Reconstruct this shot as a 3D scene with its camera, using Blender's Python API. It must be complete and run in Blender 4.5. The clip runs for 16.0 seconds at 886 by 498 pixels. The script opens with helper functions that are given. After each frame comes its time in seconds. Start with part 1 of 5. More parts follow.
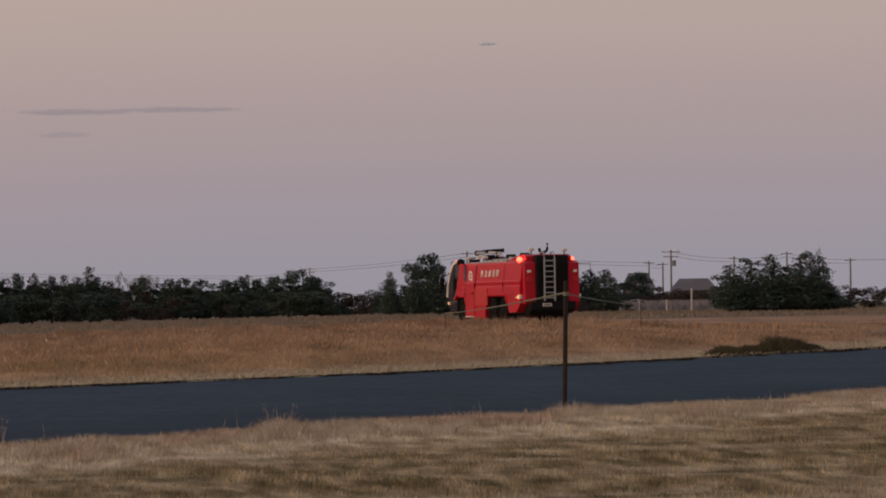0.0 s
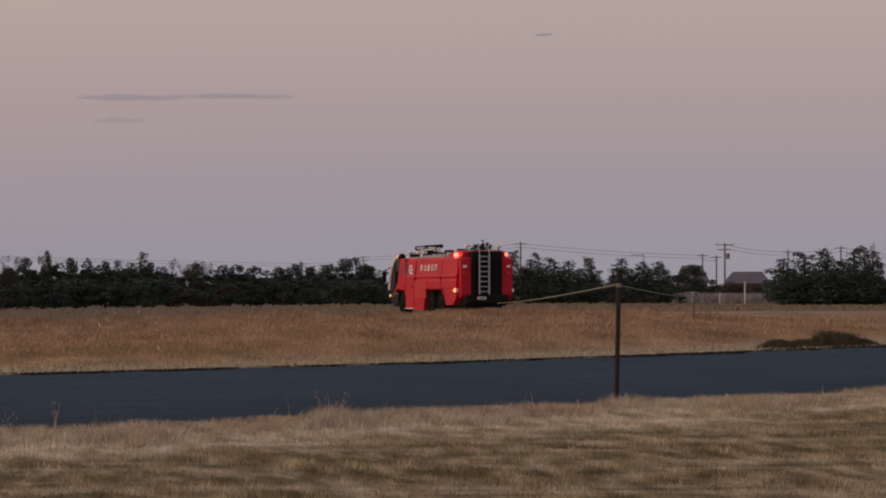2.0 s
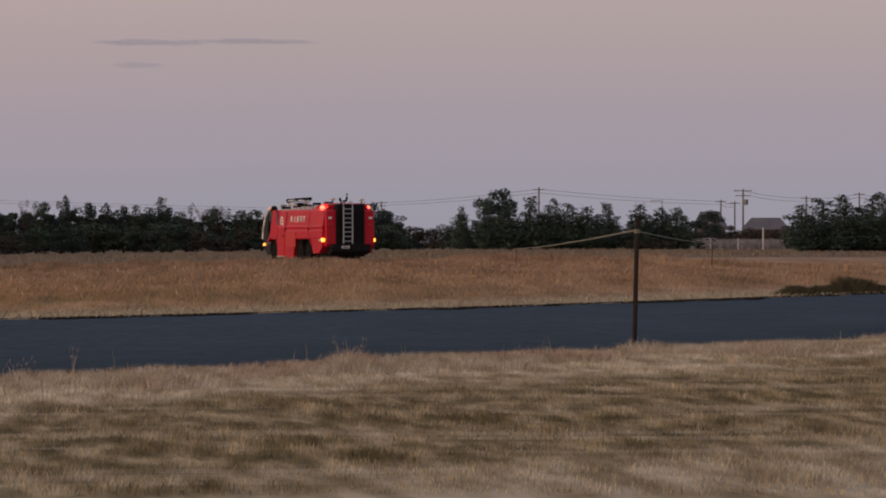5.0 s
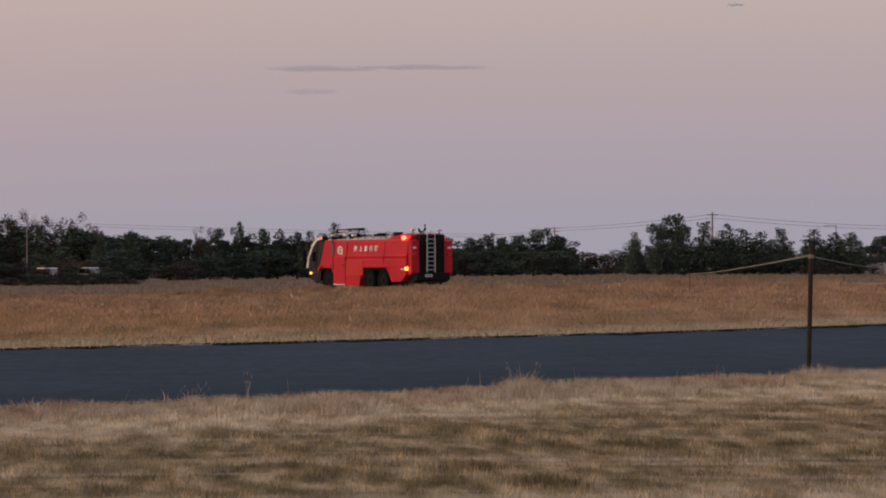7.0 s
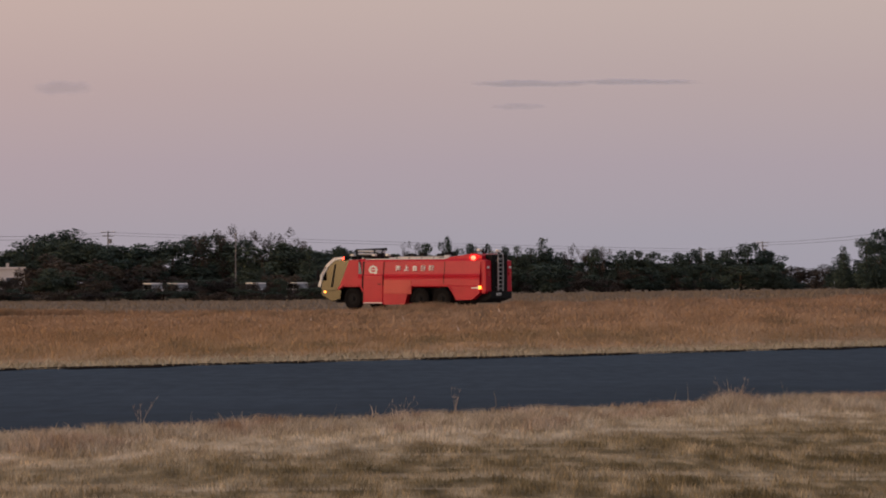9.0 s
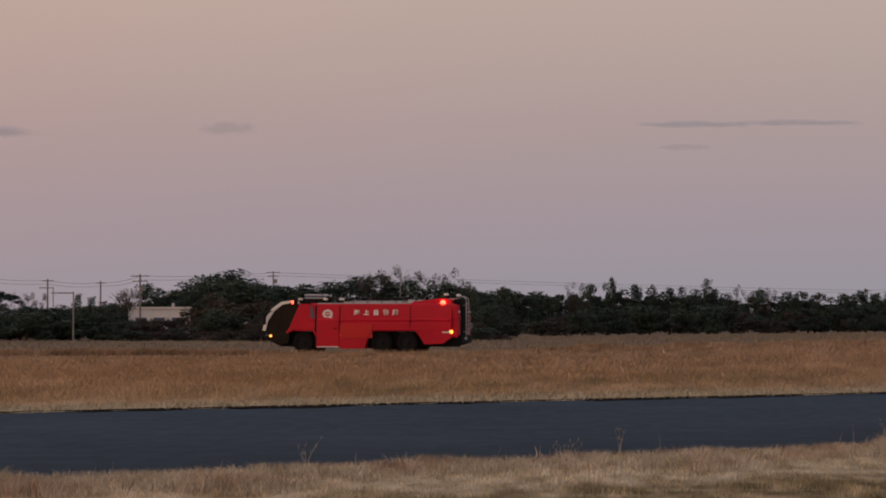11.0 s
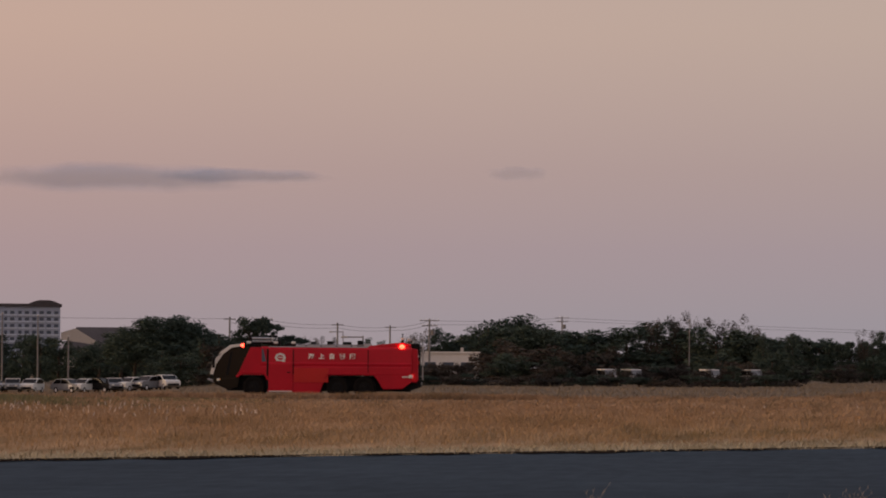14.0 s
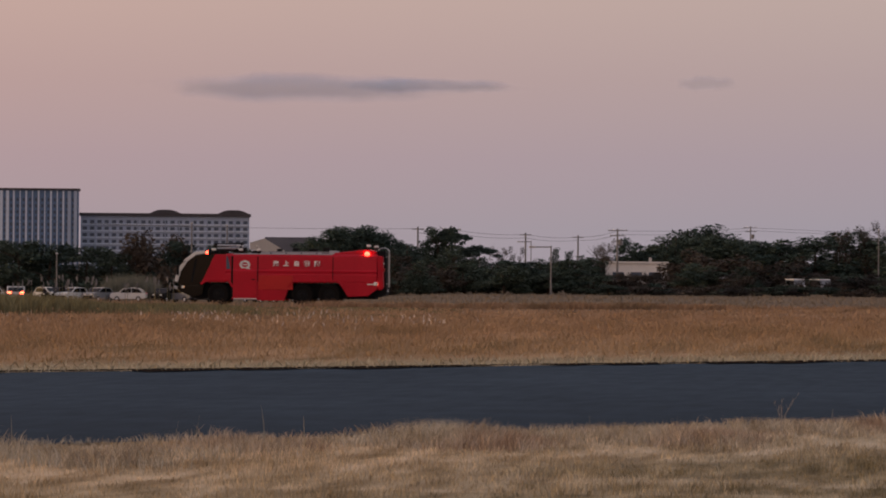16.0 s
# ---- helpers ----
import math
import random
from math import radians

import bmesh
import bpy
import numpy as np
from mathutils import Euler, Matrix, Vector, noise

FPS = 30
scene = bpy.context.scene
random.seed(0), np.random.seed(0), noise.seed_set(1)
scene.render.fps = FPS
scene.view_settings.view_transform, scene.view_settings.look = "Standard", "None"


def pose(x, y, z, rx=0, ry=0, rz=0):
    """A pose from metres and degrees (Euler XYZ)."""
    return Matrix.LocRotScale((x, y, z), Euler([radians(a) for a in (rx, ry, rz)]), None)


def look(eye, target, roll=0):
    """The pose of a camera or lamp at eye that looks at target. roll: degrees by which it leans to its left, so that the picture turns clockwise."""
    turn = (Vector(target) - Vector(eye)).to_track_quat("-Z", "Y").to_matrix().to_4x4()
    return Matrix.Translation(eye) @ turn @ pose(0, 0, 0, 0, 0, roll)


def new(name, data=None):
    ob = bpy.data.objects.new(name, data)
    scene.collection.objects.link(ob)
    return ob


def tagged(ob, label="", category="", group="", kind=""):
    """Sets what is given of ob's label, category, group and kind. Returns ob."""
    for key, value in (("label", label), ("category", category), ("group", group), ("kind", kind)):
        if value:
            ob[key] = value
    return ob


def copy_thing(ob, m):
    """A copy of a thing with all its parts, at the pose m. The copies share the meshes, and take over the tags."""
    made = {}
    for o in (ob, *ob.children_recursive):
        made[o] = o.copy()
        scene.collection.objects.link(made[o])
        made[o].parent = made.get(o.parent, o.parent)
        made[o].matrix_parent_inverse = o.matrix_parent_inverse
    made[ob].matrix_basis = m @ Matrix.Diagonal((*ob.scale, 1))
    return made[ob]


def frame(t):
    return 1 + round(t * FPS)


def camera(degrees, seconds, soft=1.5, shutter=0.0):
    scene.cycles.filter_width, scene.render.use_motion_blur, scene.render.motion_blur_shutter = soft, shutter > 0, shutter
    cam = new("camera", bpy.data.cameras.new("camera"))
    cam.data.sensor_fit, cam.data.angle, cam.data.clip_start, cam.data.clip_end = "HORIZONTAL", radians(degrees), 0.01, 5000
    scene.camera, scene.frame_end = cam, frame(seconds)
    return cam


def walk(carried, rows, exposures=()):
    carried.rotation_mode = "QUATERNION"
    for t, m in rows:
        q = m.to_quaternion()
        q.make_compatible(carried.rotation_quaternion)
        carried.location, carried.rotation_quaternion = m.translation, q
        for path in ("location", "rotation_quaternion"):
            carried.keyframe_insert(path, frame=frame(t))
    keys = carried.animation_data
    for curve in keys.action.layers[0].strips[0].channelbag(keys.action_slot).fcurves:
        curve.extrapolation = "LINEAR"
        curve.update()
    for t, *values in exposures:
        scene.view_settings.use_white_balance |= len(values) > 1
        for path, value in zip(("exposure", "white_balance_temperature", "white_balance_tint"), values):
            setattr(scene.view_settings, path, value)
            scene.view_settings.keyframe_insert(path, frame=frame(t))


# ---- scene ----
EYE = (0.0, 0.0, 1.6)
cam = camera(12.78, 16.0, soft=1.9)
# seconds, turn to the left, tilt up, lean to the left (degrees)
CAMERA_ROWS = [
    (0, -6.554, 0.836, -0.828),
    (0.5, -6.278, 0.802, -0.754),
    (1, -5.989, 0.772, -0.462),
    (1.5, -5.802, 0.785, -0.308),
    (2, -5.776, 0.692, -0.085),
    (2.5, -5.739, 0.516, 0.027),
    (3, -5.708, 0.303, 0.042),
    (3.5, -5.669, 0.134, 0.045),
    (5.8, -5.150, -0.119, -0.045),
    (6, -4.925, -0.044, -0.045),
    (6.5, -3.966, 0.156, -0.042),
    (7, -3.004, 0.273, -0.053),
    (7.5, -2.232, 0.334, -0.057),
    (8, -1.585, 0.360, -0.105),
    (8.5, -0.873, 0.423, -0.115),
    (9, -0.000, 0.491, -0.110),
    (9.5, 0.639, 0.567, -0.159),
    (10, 1.233, 0.709, -0.100),
    (10.2, 1.483, 0.784, -0.100),
    (12.3, 3.371, 1.524, 0.274),
    (12.5, 3.490, 1.587, 0.274),
    (13, 4.164, 1.719, 0.363),
    (13.5, 4.993, 1.804, 0.337),
    (14, 6.572, 1.725, 0.412),
    (14.5, 7.742, 1.386, 0.465),
    (15, 8.264, 0.834, 0.444),
    (15.5, 8.874, 0.566, 0.404),
    (16, 9.285, 0.401, 0.421),
]


def eye_pose(turn, tilt, lean):
    return Matrix.Translation(EYE) @ pose(0, 0, 0, 90 + tilt, 0, turn) @ pose(0, 0, 0, 0, 0, lean)


walk(cam, [(t, eye_pose(a, b, c)) for t, a, b, c in CAMERA_ROWS],
     [(0, 0.0, 6500, 10), (3.5, 0.0, 6370, 10), (5.8, 0.15, 6260, 10), (7, 0.22, 6340, 11), (9.5, 0.22, 6470, 11), (10.0, 0.02, 6480, 11), (10.2, 0.0, 6500, 11), (12.3, 0.0, 6760, 12), (14, 0.0, 6800, 12), (15, 0.05, 6660, 12), (16, 0.10, 6500, 12)])

# ---- dusk sky and afterglow ----
GLOW_AZ = 101.0    # degrees to the left of straight ahead, where the sun has set
world = bpy.data.worlds.new("dusk_sky")
scene.world = world
world.use_nodes = True
wn, wl = world.node_tree.nodes, world.node_tree.links
wn.clear()
w_geo = wn.new("ShaderNodeTexCoord")
w_sep = wn.new("ShaderNodeSeparateXYZ")
wl.new(w_geo.outputs["Generated"], w_sep.inputs[0])
w_ramp = wn.new("ShaderNodeValToRGB")
w_map = wn.new("ShaderNodeMapRange")
w_map.inputs["From Min"].default_value, w_map.inputs["From Max"].default_value = 0.0, 1.0
w_pow = wn.new("ShaderNodeMath")
w_pow.operation, w_pow.inputs[1].default_value = "POWER", 0.4
w_pow.use_clamp = True
wl.new(w_sep.outputs["Z"], w_map.inputs["Value"])
wl.new(w_map.outputs[0], w_pow.inputs[0])
wl.new(w_pow.outputs[0], w_ramp.inputs[0])
SKY = [(0.0, (0.302, 0.290, 0.332)), (0.012, (0.316, 0.293, 0.330)), (0.030, (0.354, 0.298, 0.324)),
       (0.050, (0.400, 0.320, 0.315)), (0.085, (0.480, 0.385, 0.340)), (0.20, (0.50, 0.42, 0.38)),
       (0.45, (0.38, 0.37, 0.40)), (1.0, (0.26, 0.29, 0.37))]
els = w_ramp.color_ramp.elements
while len(els) < len(SKY):
    els.new(0.5)
for e, (z, c) in zip(els, SKY):
    e.position, e.color = z ** 0.4, (*c, 1)
# the afterglow: warm, low over the horizon where the sun has gone down
w_dot = wn.new("ShaderNodeVectorMath")
w_dot.operation = "DOT_PRODUCT"
w_dot.inputs[1].default_value = (-math.sin(radians(GLOW_AZ)), math.cos(radians(GLOW_AZ)), 0.05)
wl.new(w_geo.outputs["Generated"], w_dot.inputs[0])
w_g = wn.new("ShaderNodeMath")
w_g.operation, w_g.use_clamp = "MAXIMUM", True
w_g.inputs[1].default_value = 0.0
wl.new(w_dot.outputs["Value"], w_g.inputs[0])
w_g2 = wn.new("ShaderNodeMath")
w_g2.operation, w_g2.inputs[1].default_value = "POWER", 13.0
wl.new(w_g.outputs[0], w_g2.inputs[0])
w_add = wn.new("ShaderNodeMix")
w_add.data_type, w_add.blend_type = "RGBA", "ADD"
w_low = wn.new("ShaderNodeMapRange")
w_low.inputs["From Min"].default_value, w_low.inputs["From Max"].default_value = 0.0, 0.30
w_low.inputs["To Min"].default_value, w_low.inputs["To Max"].default_value = 1.0, 0.0
wl.new(w_sep.outputs["Z"], w_low.inputs["Value"])
w_g3 = wn.new("ShaderNodeMath")
w_g3.operation = "MULTIPLY"
wl.new(w_g2.outputs[0], w_g3.inputs[0])
wl.new(w_low.outputs[0], w_g3.inputs[1])
wl.new(w_g3.outputs[0], w_add.inputs["Factor"])
# the whole sky warms gently towards that side
w_side = wn.new("ShaderNodeMapRange")
w_side.interpolation_type = "SMOOTHSTEP"
w_side.inputs["From Min"].default_value, w_side.inputs["From Max"].default_value = -0.30, 0.50
wl.new(w_dot.outputs["Value"], w_side.inputs["Value"])
w_tint = wn.new("ShaderNodeMix")
w_tint.data_type, w_tint.blend_type = "RGBA", "MULTIPLY"
w_tint.inputs["Factor"].default_value = 1.0
w_tone = wn.new("ShaderNodeMix")
w_tone.data_type = "RGBA"
w_tone.inputs[6].default_value, w_tone.inputs[7].default_value = (1.0, 1.0, 1.01, 1), (1.30, 0.99, 0.88, 1)
wl.new(w_side.outputs[0], w_tone.inputs["Factor"])
wl.new(w_ramp.outputs[0], w_tint.inputs[6])
wl.new(w_tone.outputs[2], w_tint.inputs[7])
wl.new(w_tint.outputs[2], w_add.inputs[6])
w_add.inputs[7].default_value = (6.0, 3.5, 1.1, 1)
w_bg = wn.new("ShaderNodeBackground")
w_bg.inputs["Strength"].default_value = 1.0
w_out = wn.new("ShaderNodeOutputWorld")
wl.new(w_add.outputs[2], w_bg.inputs["Color"])
wl.new(w_bg.outputs[0], w_out.inputs["Surface"])

sun = new("sun", bpy.data.lights.new("sun", "SUN"))
sun.data.energy, sun.data.angle, sun.data.color = 0.75, radians(25), (1.0, 0.84, 0.68)
sun.matrix_world = look((0, 0, 0), (math.sin(radians(GLOW_AZ)), -math.cos(radians(GLOW_AZ)), -0.14))

# ---- materials ----
def nodes_of(name):
    m = bpy.data.materials.new(name)
    m.use_nodes = True
    nt = m.node_tree
    return m, nt, nt.nodes["Principled BSDF"]


def node(nt, kind, **inputs):
    n = nt.nodes.new(kind)
    for k, v in inputs.items():
        n.inputs[k.replace("_", " ")].default_value = v
    return n


def ramp(nt, source, stops):
    r = nt.nodes.new("ShaderNodeValToRGB")
    e = r.color_ramp.elements
    while len(e) < len(stops):
        e.new(0.5)
    for q, (p, c) in zip(e, stops):
        q.position, q.color = p, (*c, 1)
    nt.links.new(source, r.inputs[0])
    return r.outputs[0]


def blend(nt, fac, a, b, mode="MIX"):
    m = nt.nodes.new("ShaderNodeMix")
    m.data_type, m.blend_type = "RGBA", mode
    for k, v in (("Factor", fac), (6, a), (7, b)):
        if isinstance(v, (int, float)):
            m.inputs[k].default_value = v
        elif isinstance(v, tuple):
            m.inputs[k].default_value = (*v, 1)
        else:
            nt.links.new(v, m.inputs[k])
    return m.outputs[2]


def noise_of(nt, scale, detail=4, stretch=(1, 1, 1), turn=0.0, coord="Object"):
    if coord == "Position":
        src = nt.nodes.new("ShaderNodeNewGeometry").outputs["Position"]
    else:
        src = nt.nodes.new("ShaderNodeTexCoord").outputs[coord]
    mp = nt.nodes.new("ShaderNodeMapping")
    mp.inputs["Rotation"].default_value = (0, 0, turn)
    mp.inputs["Scale"].default_value = stretch
    nt.links.new(src, mp.inputs[0])
    n = node(nt, "ShaderNodeTexNoise", Scale=scale, Detail=detail)
    nt.links.new(mp.outputs[0], n.inputs["Vector"])
    return n.outputs["Fac"]


def plain(name, color, rough=0.6, metal=0.0, vary=0.25, scale=3.0, bump=0.0, glow=0.0, coat=0.0, spec=0.4):
    m, nt, b = nodes_of(name)
    dark = tuple(c * (1 - vary) for c in color)
    lite = tuple(min(1, c * (1 + vary * 0.6)) for c in color)
    big = noise_of(nt, scale, 5)
    fine = noise_of(nt, scale * 9, 3)
    col = ramp(nt, big, [(0.3, dark), (0.7, lite)])
    col = blend(nt, 0.35, col, ramp(nt, fine, [(0.3, dark), (0.7, lite)]))
    nt.links.new(col, b.inputs["Base Color"])
    b.inputs["Roughness"].default_value, b.inputs["Metallic"].default_value = rough, metal
    b.inputs["Coat Weight"].default_value = coat
    b.inputs["Specular IOR Level"].default_value = spec
    b.inputs["Coat Roughness"].default_value = 0.12
    if bump:
        bp = node(nt, "ShaderNodeBump", Strength=bump, Distance=0.02)
        nt.links.new(fine, bp.inputs["Height"])
        nt.links.new(bp.outputs[0], b.inputs["Normal"])
    if glow:
        b.inputs["Emission Color"].default_value = (*color, 1)
        b.inputs["Emission Strength"].default_value = glow
    return m


NEAR_EDGE, NEAR_SLOPE = 47.5, 1.25      # taxiway edges: y = edge + slope * x
FAR_EDGE, FAR_SLOPE = 82.6, 1.25


def span(nt, source, a, b, low=0.0, high=1.0):
    """A smooth step of source from a to b."""
    r = nt.nodes.new("ShaderNodeMapRange")
    r.interpolation_type = "SMOOTHSTEP"
    for k, v in (("From Min", a), ("From Max", b), ("To Min", low), ("To Max", high)):
        r.inputs[k].default_value = v
    nt.links.new(source, r.inputs["Value"])
    return r.outputs[0]


def sums(nt, op, a, b, c=0.0):
    m = nt.nodes.new("ShaderNodeMath")
    m.operation = op
    for k, v in enumerate((a, b, c)):
        if isinstance(v, (int, float)):
            m.inputs[k].default_value = v
        else:
            nt.links.new(v, m.inputs[k])
    return m.outputs[0]


def mown_colour(nt):
    """Mown dry turf: a bleached strip along the taxiway, an olive-brown one before it, then bleached hay again."""
    tuft = noise_of(nt, 2.3, 6, (1.2, 0.22, 1), 0.0, "Position")
    clump = noise_of(nt, 3.1, 6, (1.0, 0.20, 1), 0.4, "Position")
    straw = ramp(nt, tuft, [(0.34, (0.27, 0.215, 0.132)), (0.50, (0.47, 0.392, 0.268)), (0.66, (0.66, 0.575, 0.425))])
    olive = ramp(nt, clump, [(0.34, (0.090, 0.072, 0.033)), (0.50, (0.205, 0.163, 0.086)), (0.68, (0.44, 0.355, 0.222))])
    sp = nt.nodes.new("ShaderNodeSeparateXYZ")
    nt.links.new(nt.nodes.new("ShaderNodeNewGeometry").outputs["Position"], sp.inputs[0])
    back = sums(nt, "SUBTRACT", sums(nt, "MULTIPLY_ADD", sp.outputs["X"], NEAR_SLOPE, NEAR_EDGE), sp.outputs["Y"])
    wander = noise_of(nt, 0.22, 5, (0.8, 0.8, 1), 0.2, "Position")
    back = sums(nt, "MULTIPLY_ADD", wander, 9.0, sums(nt, "SUBTRACT", back, 4.5))
    strip = sums(nt, "MULTIPLY", span(nt, back, 6.0, 9.5), span(nt, back, 26.0, 21.0, 0.35, 1.0))
    strip = sums(nt, "MULTIPLY", strip, span(nt, sp.outputs["X"], -8.0, 0.0, 0.40, 1.0))
    # the mower's rows break it up
    rows = noise_of(nt, 1.1, 5, (0.12, 0.9, 1), 0.06, "Position")
    strip = sums(nt, "MULTIPLY", strip, span(nt, rows, 0.66, 0.46, 0.42, 1.0))
    # warmer hay towards the left-hand end
    straw = blend(nt, span(nt, sp.outputs["X"], 0.0, -8.0, 0.0, 0.85), straw, blend(nt, 1.0, straw, (1.12, 0.97, 0.84), "MULTIPLY"))
    return blend(nt, strip, straw, olive)


def fringe_colour(nt):
    """Uncut verge grass: straw, pink-brown and olive tufts."""
    tuft = noise_of(nt, 2.6, 5, (1.2, 0.22, 1), 0.0, "Position")
    wide = noise_of(nt, 0.7, 4, (1.0, 0.3, 1), 0.0, "Position")
    c = ramp(nt, tuft, [(0.34, (0.18, 0.125, 0.075)), (0.44, (0.40, 0.305, 0.205)), (0.53, (0.54, 0.455, 0.335)), (0.66, (0.68, 0.595, 0.455))])
    return blend(nt, 0.5, c, ramp(nt, wide, [(0.34, (0.45, 0.265, 0.185)), (0.44, (0.49, 0.36, 0.26)), (0.52, (0.50, 0.42, 0.30)), (0.64, (0.58, 0.50, 0.37))]))


def field_colour(nt):
    """Tall autumn grass: russet and ochre with duller patches."""
    patch = noise_of(nt, 0.16, 5, (1.0, 0.45, 1), 0.1, "Position")
    spots = noise_of(nt, 0.8, 6, (1.0, 0.10, 1), 0, "Position")
    c = ramp(nt, patch, [(0.38, (0.21, 0.155, 0.082)), (0.5, (0.355, 0.225, 0.13)), (0.62, (0.50, 0.36, 0.235))])
    # ochre and olive near the verge, duller and pinker further out
    src = nt.nodes.new("ShaderNodeNewGeometry").outputs["Position"]
    sp = nt.nodes.new("ShaderNodeSeparateXYZ")
    nt.links.new(src, sp.inputs[0])
    run = node(nt, "ShaderNodeMath")
    run.operation, run.inputs[1].default_value = "MULTIPLY_ADD", -FAR_SLOPE
    nt.links.new(sp.outputs["X"], run.inputs[0])
    nt.links.new(sp.outputs["Y"], run.inputs[2])
    wave = node(nt, "ShaderNodeMath")
    wave.operation, wave.inputs[1].default_value = "MULTIPLY_ADD", 22.0
    nt.links.new(patch, wave.inputs[0])
    nt.links.new(run.outputs[0], wave.inputs[2])
    away = nt.nodes.new("ShaderNodeMapRange")
    away.inputs["From Min"].default_value, away.inputs["From Max"].default_value = FAR_EDGE + 26, FAR_EDGE + 56
    nt.links.new(wave.outputs[0], away.inputs["Value"])
    c = blend(nt, away.outputs[0], blend(nt, 0.65, c, ramp(nt, noise_of(nt, 0.28, 4, (1, 0.4, 1), -0.3, "Position"), [(0.42, (0.135, 0.125, 0.05)), (0.50, (0.34, 0.25, 0.125)), (0.62, (0.50, 0.37, 0.21))])), c)
    dull = nt.nodes.new("ShaderNodeMapRange")
    dull.inputs["From Min"].default_value, dull.inputs["From Max"].default_value = FAR_EDGE + 52, FAR_EDGE + 105
    nt.links.new(wave.outputs[0], dull.inputs["Value"])
    c = blend(nt, dull.outputs[0], c, blend(nt, 0.7, c, (0.30, 0.215, 0.155)))
    # pinker, greyer grass towards the right-hand end of the field
    right = nt.nodes.new("ShaderNodeMapRange")
    right.inputs["From Min"].default_value, right.inputs["From Max"].default_value = -4.0, 22.0
    right.inputs["To Max"].default_value = 0.55
    nt.links.new(sp.outputs["X"], right.inputs["Value"])
    c = blend(nt, right.outputs[0], c, (0.33, 0.20, 0.145))
    # the afterglow's warm light, put into the grass colour towards its left-hand end
    left = nt.nodes.new("ShaderNodeMapRange")
    left.inputs["From Min"].default_value, left.inputs["From Max"].default_value = 4.0, -16.0
    left.inputs["To Max"].default_value = 0.5
    nt.links.new(sp.outputs["X"], left.inputs["Value"])
    c = blend(nt, left.outputs[0], c, blend(nt, 0.65, c, (0.50, 0.255, 0.115)))
    return blend(nt, 0.45, c, ramp(nt, spots, [(0.36, (0.125, 0.100, 0.052)), (0.5, (0.325, 0.205, 0.112)), (0.64, (0.50, 0.35, 0.22))]))


def ground_material():
    m, nt, b = nodes_of("turf")
    pos = nt.nodes.new("ShaderNodeNewGeometry").outputs["Position"]
    sep = nt.nodes.new("ShaderNodeSeparateXYZ")
    nt.links.new(pos, sep.inputs[0])

    def band(edge, slope, soft):
        mul = node(nt, "ShaderNodeMath")
        mul.operation, mul.inputs[1].default_value = "MULTIPLY_ADD", -slope
        nt.links.new(sep.outputs["X"], mul.inputs[0])
        nt.links.new(sep.outputs["Y"], mul.inputs[2])
        r = nt.nodes.new("ShaderNodeMapRange")
        r.inputs["From Min"].default_value, r.inputs["From Max"].default_value = edge - soft, edge + soft
        wob = node(nt, "ShaderNodeMath")
        wob.operation, wob.inputs[1].default_value = "MULTIPLY_ADD", soft * 1.5
        nt.links.new(noise_of(nt, 0.12, 4, coord="Position"), wob.inputs[0])
        nt.links.new(mul.outputs[0], wob.inputs[2])
        nt.links.new(wob.outputs[0], r.inputs["Value"])
        return r.outputs[0]

    straw = ramp(nt, noise_of(nt, 1.2, 5, coord="Position"), [(0.3, (0.27, 0.22, 0.125)), (0.7, (0.50, 0.41, 0.27))])
    far = ramp(nt, noise_of(nt, 0.05, 5, coord="Position"), [(0.3, (0.14, 0.112, 0.082)), (0.7, (0.22, 0.172, 0.124))])
    c = blend(nt, band(FAR_EDGE - 6, FAR_SLOPE, 1.0), mown_colour(nt), straw)
    c = blend(nt, band(FAR_EDGE + 9, FAR_SLOPE, 3.0), c, field_colour(nt))
    c = blend(nt, band(FAR_EDGE + 150, 0.35, 12.0), c, far)
    nt.links.new(c, b.inputs["Base Color"])
    b.inputs["Roughness"].default_value = 0.95
    b.inputs["Specular IOR Level"].default_value = 0.1
    bp = node(nt, "ShaderNodeBump", Strength=0.6, Distance=0.05)
    nt.links.new(noise_of(nt, 9, 5, coord="Position"), bp.inputs["Height"])
    nt.links.new(bp.outputs[0], b.inputs["Normal"])
    return m


def blade_material(name, colour, lift=1.0, spread=0.35, soft=1.2):
    m, nt, b = nodes_of(name)
    isl = nt.nodes.new("ShaderNodeNewGeometry").outputs["Random Per Island"]
    tone = ramp(nt, isl, [(0.0, (lift * (1 - spread),) * 3), (1.0, (lift * (1 + spread),) * 3)])
    c = colour(nt) if callable(colour) else colour
    nt.links.new(blend(nt, 1.0, c, tone, "MULTIPLY"), b.inputs["Base Color"])
    b.inputs["Roughness"].default_value = 0.8
    b.inputs["Specular IOR Level"].default_value = 0.1
    # thin blades scatter light from all round: lean the shading normal upwards
    geo = nt.nodes.new("ShaderNodeNewGeometry")
    add = nt.nodes.new("ShaderNodeVectorMath")
    add.operation = "ADD"
    add.inputs[1].default_value = (0, 0, soft)
    nt.links.new(geo.outputs["Normal"], add.inputs[0])
    unit = nt.nodes.new("ShaderNodeVectorMath")
    unit.operation = "NORMALIZE"
    nt.links.new(add.outputs[0], unit.inputs[0])
    nt.links.new(unit.outputs[0], b.inputs["Normal"])
    return m


